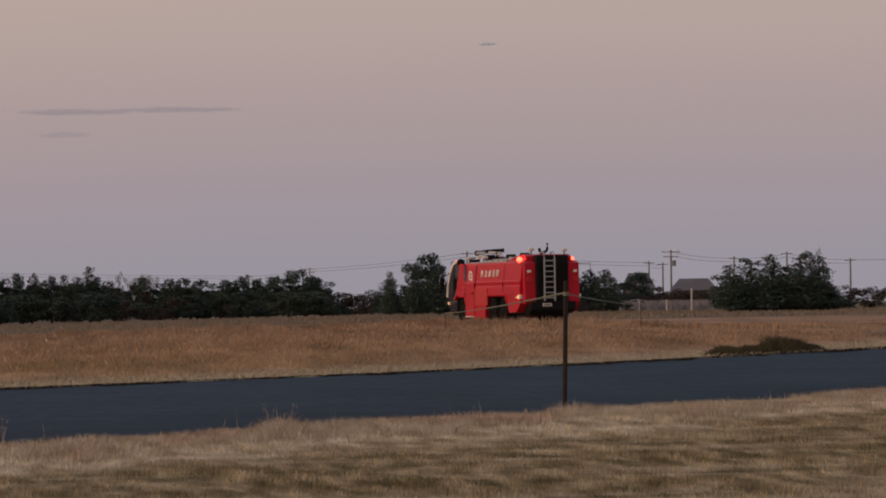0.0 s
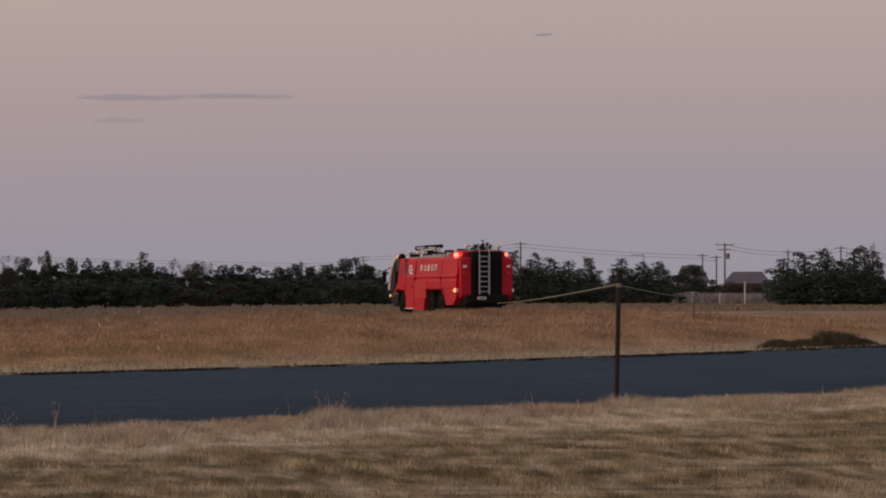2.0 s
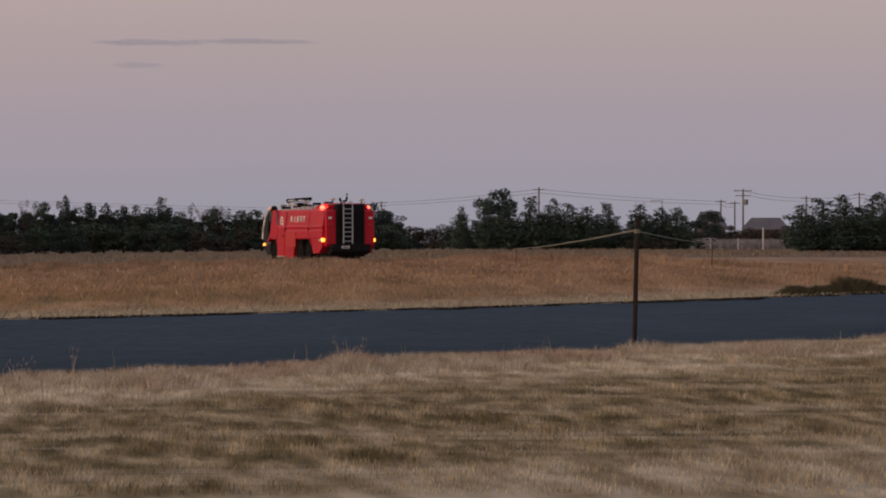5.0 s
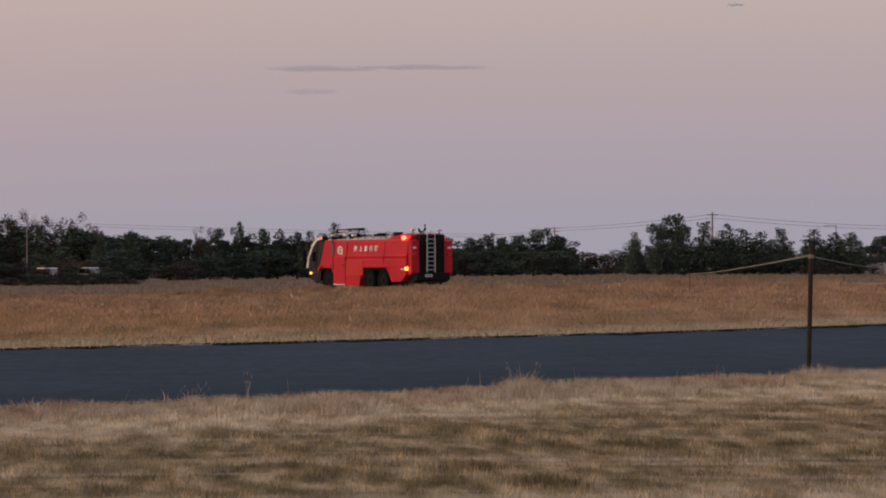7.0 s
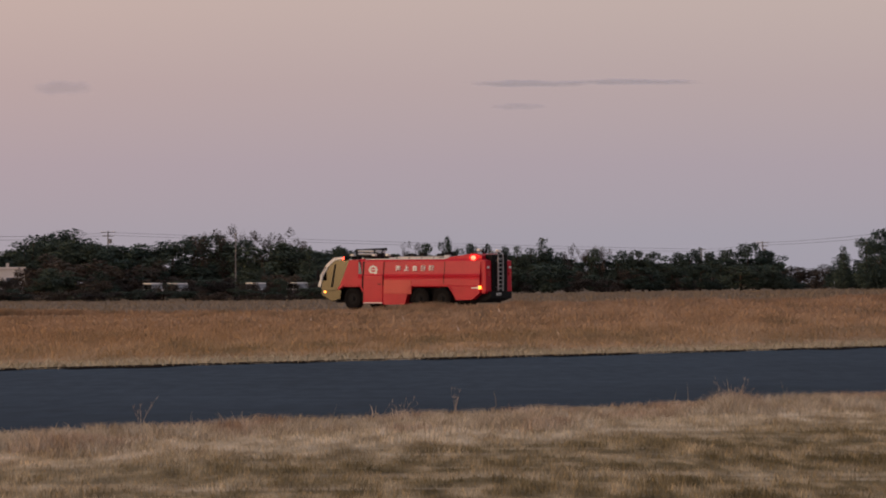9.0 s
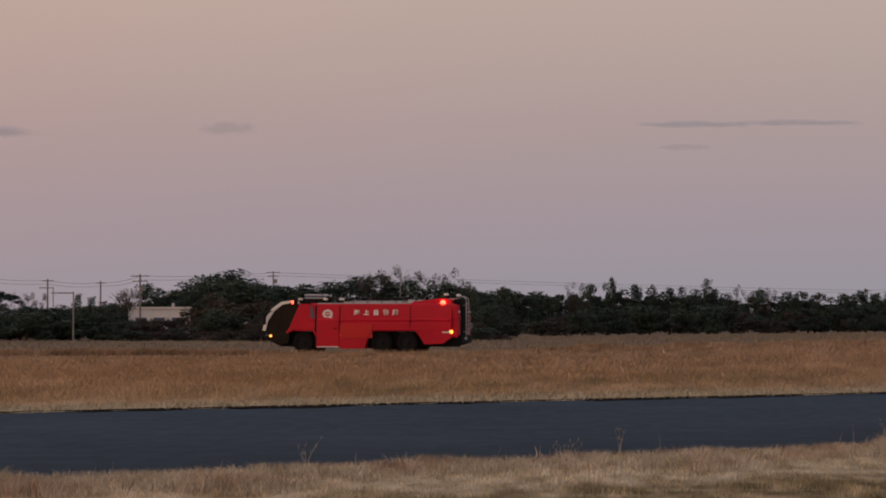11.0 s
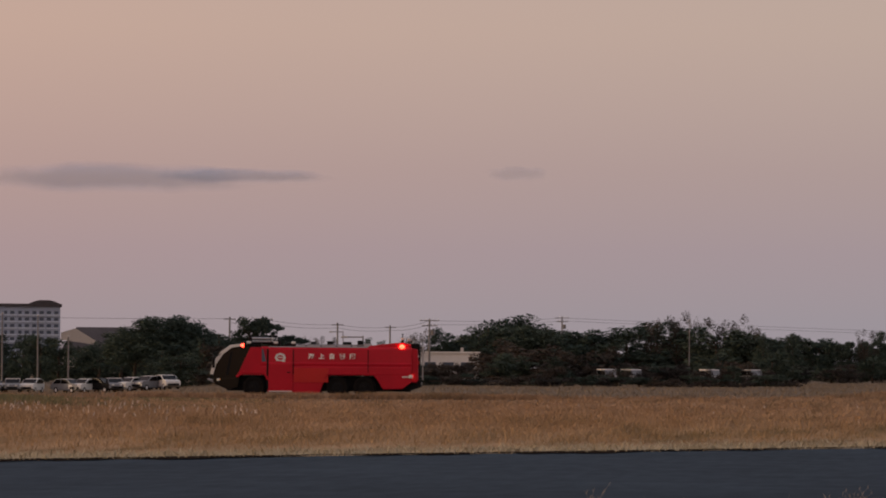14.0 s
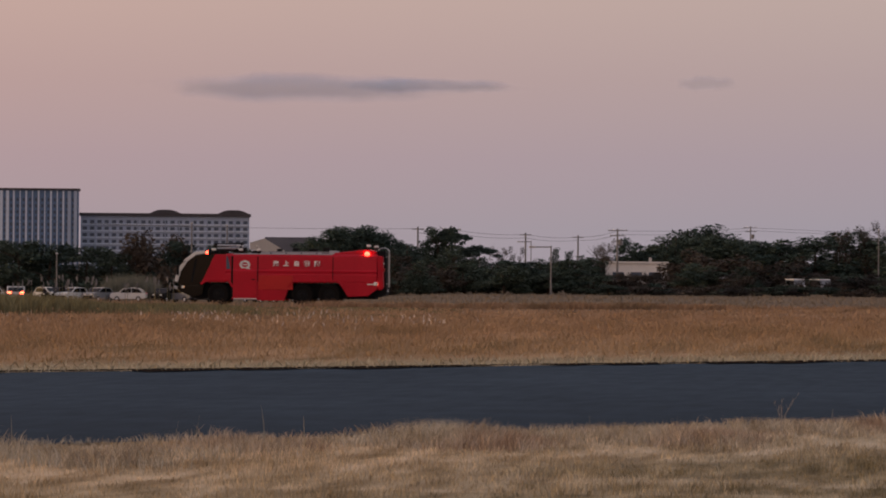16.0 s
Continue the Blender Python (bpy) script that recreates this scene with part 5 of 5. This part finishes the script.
    part("exhaust_pipe", sweep([(1.0, 0.30, 3.62), (1.0, 0.27, 3.48), (1.0, 0.12, 3.41), (1.0, -0.06, 3.47), (1.0, -0.11, 3.62), (1.0, -0.11, 3.86)], 0.065, 10), "black", tr, "black curved exhaust pipe")
    part("exhaust_base", tubed((1.0, 0.12, 3.28), (1.0, 0.12, 3.42), 0.11, 0.08, 12), "black", tr)
    # tail: black grille recess, ladder, bumper, blank plate
    grille = part("engine_grille", boxed(-0.05, 0.48, -0.80, 0.80, 0.95, 3.28, bevel=0.06), "black", tr, "black engine grille in the tail")
    for i in range(14):
        part("slat", boxed(-0.09, -0.03, -0.72, 0.72, 1.10 + 0.13 * i, 1.15 + 0.13 * i), "black", grille)
    ladder = part("ladder", boxed(-0.25, -0.19, -0.08, -0.01, 1.12, 3.12), "steel", tr, "silver ladder on the tail")
    part("rail", boxed(-0.25, -0.19, 0.43, 0.50, 1.12, 3.12), "steel", ladder)
    for y in (-0.045, 0.465):
        part("grab_bar", sweep([(-0.22, y, 3.10), (-0.22, y, 3.26), (-0.12, y, 3.38), (0.08, y, 3.44), (0.34, y, 3.40), (0.40, y, 3.26)], 0.03, 8), "steel", ladder, "bent silver grab bar")
    for i in range(8):
        part("rung", tubed((-0.22, -0.03, 1.26 + 0.25 * i), (-0.22, 0.45, 1.26 + 0.25 * i), 0.028), "steel", ladder)
    part("rear_bumper", prism([(-0.14, 1.10), (0.60, 1.10), (0.95, 0.60), (0.40, 0.52), (-0.14, 0.70)], -1.10, 1.10, 0.03), "black", tr, "black rear bumper")
    plate = part("plate", boxed(-0.19, -0.15, 0.10, 0.55, 0.86, 1.00), "white", tr, "small white plate")
    part("plate_bar", boxed(-0.20, -0.188, 0.16, 0.49, 0.90, 0.95), "black", plate)
    # lettering and emblem
    for s in (1, -1):
        for i, sign in enumerate("海上自衛隊"):
            ob = link("letter", text_mesh(sign, 0.34), tr, "letter", "white painted Japanese character")
            m = Matrix.Translation((5.15 - s * (i - 2) * 0.61, s * 1.440, 2.46)) @ Matrix.Rotation(radians(5.5 * s), 4, "X") @ pose(0, 0, 0, 90, 0, 180 if s > 0 else 0)
            ob.matrix_basis = m @ Matrix.Diagonal((1.05, 1.0, 1, 1))
        bm = bmesh.new()
        n = 8
        o = [[bm.verts.new((8.2 + q * 1.25 * math.cos(6.28319 * i / n), s * 1.462, 2.40 + q * math.sin(6.28319 * i / n))) for q in (0.15, 0.27)] for i in range(n)]
        for i in range(n):
            j = (i + 1) % n
            bm.faces.new((o[i][0], o[j][0], o[j][1], o[i][1]))
        box(bm, 8.06, 8.34, s * 1.440, s * 1.466, 2.37, 2.44)
        box(bm, 7.90, 8.12, s * 1.440, s * 1.466, 2.14, 2.22)
        part("emblem", bm, "silver", tr, "round white emblem")
    for y in (-0.065, 0.445):
        for z in (1.3, 2.9):
            part("bracket", boxed(-0.21, -0.04, y, y + 0.04, z, z + 0.04), "steel", ladder)
    part("antenna", tubed((10.15, -0.4, 3.03), (10.10, -0.4, 3.75), 0.012, 0.006, 6), "black", tr)
    bm = bmesh.new()
    for x in (8.3, 10.1):
        tube(bm, (x, 0.75, 3.03), (x, 0.75, 3.28), 0.025)
        tube(bm, (x, -0.75, 3.03), (x, -0.75, 3.28), 0.025)
    for y in (0.75, -0.75):
        tube(bm, (8.3, y, 3.28), (10.1, y, 3.28), 0.025)
    part("roof_guard_rail", bm, "black", tr)
    wheels = [wheel_thing(tr, x, s * 1.24) for x in (3.2, 4.8, 9.75) for s in (1, -1)]
    return tr, wheels, drums


TRUCK, WHEELS, FLASHERS = build_truck()


# ---- posts, rope, poles ----
def build_post(x, y, h, r, label):
    z = float(ground_z(np.float64(x), np.float64(y)))
    root = new("fence_post")
    root.matrix_basis = pose(x, y, z, 0, 1.3, 0)
    bm = bmesh.new()
    tube(bm, (0, 0, -0.1), (0, 0, h), r, r * 0.92, 10)
    part("stake", bm, "post", root)
    part("cap", tubed((0, 0, h), (0, 0, h + 0.03), r * 1.08, r * 0.7, 10), "post", root)
    ring = tubed((0, 0, h * 0.90), (0, 0, h * 0.93), r * 1.25, r * 1.25, 10)
    part("collar", ring, "rope", root, "turns of rope round the post")
    return tagged(root, label, "post", group="posts of the rope fence")


def rope(name, a, b, sag, r, material, label, category, kind="", steps=16):
    pts = []
    for i in range(steps + 1):
        s = i / steps
        p = Vector(a).lerp(Vector(b), s)
        p.z -= sag * 4 * s * (1 - s)
        pts.append(p)
    ob = part(name, sweep(pts, r), material, None)
    return tagged(ob, label, category, kind=kind)


px, py = 8.50, 58.4
build_post(px, py, 1.93, 0.037, "dark rusty iron fence post in the verge")
qx, qy, qz = spot(-6.57, 168)
build_post(qx, qy, 1.36 - qz, 0.014, "thin weathered stake in the tall grass")
rx_, ry_, rz_ = spot(-9.4, 160)
build_post(rx_, ry_, 1.56 - rz_, 0.016, "thin weathered stake in the tall grass")
rope("rope", (px, py, 1.774), (qx, qy, 1.33), 0.06, 0.016, "rope", "slack greenish rope strung between the fence posts", "rope")
rope("rope", (px, py, 1.774), (rx_, ry_, 1.58), 0.05, 0.011, "rope", "slack greenish rope strung between the fence posts", "rope")



def marker_post(az, d, h):
    x, y, z = spot(az, d)
    root = new("marker_post")
    root.matrix_basis = pose(x, y, z)
    part("stake", tubed((0, 0, -0.1), (0, 0, h), 0.11, 0.10, 10), "sheet", root)
    part("cap", tubed((0, 0, h), (0, 0, h + 0.06), 0.12, 0.06, 10), "white", root)
    tagged(root, "pale upright marker post before the reed bed", "post", group="marker posts")


marker_post(-10.14, 470, 2.6)
marker_post(-9.78, 475, 1.3)
marker_post(-9.38, 480, 1.3)


def build_pole(az, d, h, style):
    x, y, z = spot(az, d)
    root = new("utility_pole")
    root.matrix_basis = pose(x, y, z, 0, 0, az)
    part("shaft" if style == 3 else "mast", tubed((0, 0, -0.3), (0, 0, h), 0.10 if style > 1 else 0.20, 0.07 if style > 1 else 0.14, 10), "pole", root)
    if style == 0:
        for k, w in ((0.3, 1.5), (1.1, 1.2)):
            arm = part("crossarm", boxed(-w, w, -0.06, 0.06, h - k - 0.07, h - k + 0.07), "pole", root)
            for s in (-0.9, -0.4, 0.4, 0.9):
                part("insulator", tubed((s * w, 0, h - k + 0.05), (s * w, 0, h - k + 0.30), 0.06, 0.05, 6), "white", arm)
        part("transformer", tubed((0.5, 0, h - 2.6), (0.5, 0, h - 1.7), 0.32, 0.32, 12), "pole", root)
    elif style == 1:
        part("crossarm", boxed(-1.0, 1.0, -0.06, 0.06, h - 0.45, h - 0.3), "pole", root)
    elif style == 3:
        part("cap", tubed((0, 0, h), (0, 0, h + 0.12), 0.18, 0.08, 10), "sheet", root)
    else:
        arm = part("lamp_arm", boxed(-1.9, 0.05, -0.05, 0.05, h - 0.2, h - 0.08), "pole", root)
        part("lamp_head", boxed(-2.3, -1.6, -0.16, 0.16, h - 0.24, h - 0.05, bevel=0.04), "sheet", arm)
    tagged(root, ("grey street lamp on a concrete pole" if style == 2 else "pale slim mast before the trees" if style == 3 else "grey concrete utility pole with crossarms behind the trees"),
           "street lamp" if style == 2 else "mast" if style == 3 else "utility pole", group="" if style > 1 else "utility poles along the road")
    return x, y, z + h


tops = []
for az, d, h, style in POLES:
    p = build_pole(az, d, h, style)
    if style < 2:
        tops.append((az, p))
tops.sort()
for (a0, p0), (a1, p1) in zip(tops, tops[1:]):
    if 0.15 < a1 - a0 < 9.0:
        for dz in (0.3, 0.9):
            rope("power_cable", (p0[0], p0[1], p0[2] - dz), (p1[0], p1[1], p1[2] - dz), 0.35, 0.028, "cable", "thin dark power cable between utility poles", "cable", steps=10)
a0, p0 = tops[0]
rope("power_cable", (p0[0], p0[1], p0[2] - 0.3), (p0[0] + 60, p0[1] - 20, p0[2] - 0.2), 0.3, 0.028, "cable", "thin dark power cable between utility poles", "cable", steps=10)
a0, p0 = tops[-1]
rope("power_cable", (p0[0], p0[1], p0[2] - 0.3), (p0[0] - 60, p0[1] + 20, p0[2] + 0.5), 0.3, 0.028, "cable", "thin dark power cable between utility poles", "cable", steps=10)


# ---- buildings ----
def pane_mesh(w, h):
    bm = boxed(-w / 2, w / 2, -0.15, 0.0, 0, h)
    me = bpy.data.meshes.new("window")
    bm.to_mesh(me)
    bm.free()
    me.materials.append(M["pane"])
    return me


def build_hotel():
    d = 2150
    x0, y0, z0 = spot(14.52, d)
    x1, y1, z1 = spot(12.09, d)
    wide = math.hypot(x1 - x0, y1 - y0)
    turn = math.degrees(math.atan2(y1 - y0, x1 - x0))
    root = new("hotel")
    root.matrix_basis = pose(x0, y0, z0, 0, 0, turn)
    top = 34.4
    part("wall", boxed(0, wide, 0, 16, -1, top), "wall", root, "pale blue-grey walls")
    roof = part("roof", prism([(-0.8, top), (wide + 0.8, top), (wide + 0.8, top + 1.6), (-0.8, top + 1.6)], -1.2, 17), "roof", root, "dark tiled roof")
    for c in (0.50, 0.905):
        w = 17
        part("roof_turret", prism([(c * wide - w / 2, top + 1.6), (c * wide + w / 2, top + 1.6), (c * wide + w / 3, top + 2.9), (c * wide + w / 6, top + 3.6), (c * wide - w / 6, top + 3.6), (c * wide - w / 3, top + 2.9)], 0, 16), "roof", roof)
    pm = pane_mesh(2.3, 1.7)
    rows, cols = 9, 23
    for r in range(rows):
        z = 1.9 + r * 3.55
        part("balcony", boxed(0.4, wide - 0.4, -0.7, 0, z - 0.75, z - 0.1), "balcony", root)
        for c in range(cols):
            ob = new("window", pm)
            ob.parent = root
            ob.location = (2.2 + c * (wide - 4.4) / (cols - 1), -0.02, z + 0.1)
    for c in range(0, cols + 1, 2):
        x = 0.2 + c * (wide - 0.4) / (cols + 1)
        part("pilaster", boxed(x - 0.25, x + 0.25, -0.85, 0, 0, top), "wall", root)
    tagged(root, "long pale grey hotel block with a dark roof", "hotel")
    # taller tower beside it
    tx, ty, tz = spot(14.56, d - 20)
    tower = new("hotel_tower")
    tower.matrix_basis = pose(tx, ty, tz, 0, 0, turn)
    h, w = 47.6, 74
    part("wall", boxed(-w, 0, 0, 22, -1, h), "wall_blue", tower, "blue-grey tower walls")
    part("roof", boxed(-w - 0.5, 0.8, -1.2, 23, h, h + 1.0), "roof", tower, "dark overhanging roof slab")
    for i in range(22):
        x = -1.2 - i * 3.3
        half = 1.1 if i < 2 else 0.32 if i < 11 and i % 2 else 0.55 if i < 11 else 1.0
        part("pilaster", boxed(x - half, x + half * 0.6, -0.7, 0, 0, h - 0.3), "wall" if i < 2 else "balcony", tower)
    pm2 = pane_mesh(1.1, 1.7)
    for i in range(12):
        for r in range(13):
            ob = new("window", pm2)
            ob.parent = tower
            ob.location = (-2.6 - i * 3.3, -0.02, 2.0 + r * 3.3)
    tagged(tower, "tall blue-grey hotel tower with pale vertical ribs", "hotel")


def house(az0, az1, d, eave, ridge, wall, label, roof="roof", openings=3, depth=9.0):
    x0, y0, z0 = spot(az0, d)
    x1, y1, z1 = spot(az1, d)
    wide = math.hypot(x1 - x0, y1 - y0)
    root = new("house")
    root.matrix_basis = pose(x0, y0, z0, 0, 0, math.degrees(math.atan2(y1 - y0, x1 - x0)))
    part("wall", boxed(0, wide, 0, depth, -0.3, eave), wall, root)
    if ridge > eave + 0.4:
        bm = bmesh.new()
        o = 0.4
        vs = [bm.verts.new(p) for p in ((-o, -o, eave), (wide + o, -o, eave), (wide + o, depth + o, eave), (-o, depth + o, eave), (wide * 0.18, depth / 2, ridge), (wide * 0.82, depth / 2, ridge))]
        for q in ((0, 1, 5, 4), (1, 2, 5), (2, 3, 4, 5), (3, 0, 4), (0, 3, 2, 1)):
            bm.faces.new([vs[i] for i in q])
        part("roof", bm, roof, root, "dark hipped roof")
    else:
        part("roof", boxed(-0.2, wide + 0.2, -0.3, depth + 0.2, eave, eave + 0.25), wall, root)
        part("vent", boxed(wide * 0.7, wide * 0.7 + 0.5, 1, 1.5, eave + 0.25, eave + 0.9), "sheet", root)
    for i in range(openings):
        x = wide * (i + 0.7) / (openings + 0.4)
        win = part("window", boxed(x - 0.9, x + 0.9, -0.04, 0.02, eave * 0.45, eave * 0.45 + 0.9), "pane", root)
        part("frame", boxed(x - 1.0, x + 1.0, -0.05, 0.0, eave * 0.45 - 0.08, eave * 0.45), "sheet", win)
    return tagged(root, label, "building")


build_hotel()
shed = house(12.06, 10.95, 900, 6.2, 11.6, "sheet", "low pale shed with a dark pitched roof behind the trees", depth=22, openings=0)
part("gable", prism([(-0.3, 8.6), (7.0, 7.6), (7.6, 8.4), (3.0, 11.2), (-0.3, 10.2)], -0.9, -0.6), "sheet", shed, "pale boarded gable")
house(6.93, 6.04, 640, 4.3, 4.3, "beige", "flat-roofed beige building before the wood")
# the far houses' walls and roofs carry haze in their colour
house(-9.15, -9.6, 700, 3.6, 6.4, "roof_far", "grey house with a dark hipped roof in the haze", roof="roof_far", openings=2)
house(-9.85, -10.5, 700, 3.2, 5.3, "roof_far", "grey house with a dark hipped roof in the haze", roof="roof_far", openings=2)


# ---- parked cars ----
def build_car(paint):
    root = new("parked_car")
    prof = [(0.0, 0.45), (0.05, 0.85), (0.35, 0.98), (1.05, 1.05), (1.65, 1.46), (2.6, 1.54), (3.55, 1.46), (4.1, 1.02), (4.3, 0.9), (4.3, 0.45), (3.7, 0.30), (0.5, 0.30)]
    part("body", prism(prof, -0.84, 0.84, 0.05), paint, root)
    for s in (1, -1):
        part("window", prism([(1.18, 1.00), (1.72, 1.42), (2.55, 1.48), (2.55, 1.00)], s * 0.80, s * 0.855), "car_glass", root)
        part("window", prism([(2.62, 1.00), (2.62, 1.48), (3.45, 1.42), (3.88, 1.00)], s * 0.80, s * 0.855), "car_glass", root)
        for x in (0.85, 3.4):
            wh = part("wheel", tubed((x, s * 0.66, 0.31), (x, s * 0.86, 0.31), 0.31, 0.31, 16), "rubber", root)
            part("rim", tubed((x, s * 0.85, 0.31), (x, s * 0.875, 0.31), 0.19, 0.17, 12), "silver", wh)
        part("headlamp", boxed(0.0, 0.12, s * 0.45 - 0.12, s * 0.45 + 0.12, 0.72, 0.86, bevel=0.02), "lens", root)
        part("tail_lamp", boxed(4.22, 4.34, s * 0.62 - 0.12, s * 0.62 + 0.12, 0.80, 1.0, bevel=0.02), "red", root)
    part("windscreen", prism([(0.96, 1.03), (1.60, 1.47), (1.64, 1.42), (1.10, 1.00)], -0.76, 0.76), "car_glass", root)
    part("rear_window", prism([(3.60, 1.47), (4.16, 1.03), (4.06, 1.00), (3.54, 1.42)], -0.74, 0.74), "car_glass", root)
    part("bumper", boxed(-0.04, 0.06, -0.62, 0.62, 0.42, 0.64, bevel=0.02), "black", root)
    return root


def park_cars():
    for paint, label, spots in (("white", "parked white car in the row beyond the grass", ((10.55, 120), (11.05, 62), (11.72, 68), (12.48, 84), (13.80, 8), (14.62, 65), (14.98, 140), (15.85, 60))),
                                ("car_grey", "parked grey car in the row beyond the grass", ((10.81, 60), (11.31, 110), (11.98, 148), (12.76, 100), (13.10, 155), (14.25, 70))),
                                ("black", "parked dark car in the row beyond the grass", ((11.50, 150), (13.30, 80), (14.85, 75))),
                                ("silver", "parked silver car before the pines", ((-9.40, 172),))):
        first = None
        for az, turn in spots:
            x, y, z = spot(az, 400 if az > 0 else 522)
            m = pose(x, y, z, 0, 0, turn) @ Matrix.Translation((-2.0, 0, 0)) @ Matrix.Diagonal((0.92, 0.94, 0.97, 1))
            if first is None:
                first = build_car(paint)
                first.matrix_basis = m
                tagged(first, label, "car", group="parked cars")
            else:
                copy_thing(first, m)
    x, y, z = spot(15.44, 388)
    lit = build_car("white")
    lit.matrix_basis = pose(x, y, z, 0, 0, 285)
    for s in (1, -1):
        part("brake_lamp", boxed(4.25, 4.37, s * 0.60 - 0.16, s * 0.60 + 0.16, 0.82, 1.04, bevel=0.03), "tail", lit, "glowing red brake lamp")
    tagged(lit, "white car with its brake lamps lit", "car", group="parked cars")


park_cars()


def small_van(az, d, turn):
    x, y, z = spot(az, d)
    root = new("parked_van")
    root.matrix_basis = pose(x, y, z, 0, 0, turn) @ Matrix.Diagonal((1.05, 1.1, 0.96, 1))
    part("body", prism([(0, 0.4), (0.05, 1.1), (0.5, 1.9), (3.3, 1.95), (3.35, 0.4)], -0.74, 0.74, 0.04), "car_grey", root)
    part("roof", prism([(0.46, 1.86), (0.52, 1.99), (3.32, 2.02), (3.37, 1.88)], -0.76, 0.76, 0.02), "white", root, "white roof")
    part("belt", prism([(0.0, 0.96), (0.05, 1.10), (3.37, 1.10), (3.37, 0.96)], -0.755, 0.755, 0.01), "silver", root, "pale waist panel")
    for s in (1, -1):
        part("window", prism([(0.3, 1.15), (0.62, 1.75), (1.4, 1.75), (1.4, 1.15)], s * 0.72, s * 0.755), "car_glass", root)
        part("window", prism([(1.55, 1.15), (1.55, 1.75), (3.1, 1.75), (3.1, 1.15)], s * 0.72, s * 0.755), "car_glass", root)
        for wx in (0.6, 2.7):
            part("wheel", tubed((wx, s * 0.6, 0.28), (wx, s * 0.76, 0.28), 0.28, 0.28, 14), "rubber", root)
    tagged(root, "small grey van with a white roof among the bushes", "van", group="parked vans")


small_van(2.62, 546, 118)
small_van(2.01, 548, 122)
small_van(4.12, 548, 116)
small_van(3.74, 549, 124)
plant([("bush", 4.22, 534, 1.9, 2.2), ("bush", 4.02, 533, 2.2, 2.0), ("bush", 3.84, 534, 1.9, 2.0), ("bush", 3.62, 533, 2.0, 2.2)])


# ---- clouds ----
def cloud(az, el, wide, high, material, label):
    d = 4200
    x, y = -d * math.sin(radians(az)), d * math.cos(radians(az))
    bm = bmesh.new()
    bmesh.ops.create_uvsphere(bm, u_segments=32, v_segments=16, radius=1.0)
    ob = part("cloud", bm, material, None, smooth=True)
    ob.matrix_basis = pose(x, y, 1.6 + d * math.tan(radians(el)), 0, 0.6, az) @ Matrix.Diagonal((wide * d / 14000, min(60.0, high * d / 6000), high * d / 14000, 1))
    return tagged(ob, label, "cloud")


cloud(11.35, 2.71, 660, 60, "cloud", "long flat grey evening cloud")
cloud(9.55, 2.76, 430, 30, "cloud", "tapering grey tail of evening cloud")
cloud(5.5, 2.82, 150, 30, "haze", "faint thin streak of cloud")
cloud(-1.25, 2.88, 300, 15, "streak", "thin grey streak of cloud")
cloud(-2.75, 2.90, 330, 13, "streak", "thin grey streak of cloud")
cloud(-1.1, 2.55, 140, 14, "haze", "faint thin streak of cloud")
cloud(-7.24, 3.79, 46, 6.5, "wisp", "thin grey streak of cloud")


# ---- what moves ----
def motions():
    rows = [(t, pose(x, y, z, 0, 0, h + 90)) for t, x, y, z, h in TRUCK_ROWS]
    walk(TRUCK, rows)
    # wheels roll with the way made
    ts = [r[0] for r in TRUCK_ROWS]
    way = [0.0]
    for a, b in zip(TRUCK_ROWS, TRUCK_ROWS[1:]):
        way.append(way[-1] + math.hypot(b[1] - a[1], b[2] - a[2]))
    for wh in WHEELS:
        p = wh.location.copy()
        steps = [i * 0.1 for i in range(161)]
        walk(wh, [(t, Matrix.Translation(p) @ Matrix.Rotation(float(np.interp(t, ts, way)) / 0.66, 4, "Y")) for t in steps])
    # hazard lamps: on for half of each turn, switched off as the truck drives away
    heading = [r[4] for r in TRUCK_ROWS]
    for lamp in FLASHERS:
        p = lamp.location.copy()
        rows = []
        for i in range(161):
            t = i * 0.1
            phase = 360 * (min(t, 11.19) - 0.27) / 0.662
            rows.append((t, pose(p.x, p.y, p.z, 0, 0, phase + 180 - float(np.interp(t, ts, heading)))))
        walk(lamp, rows)


motions()
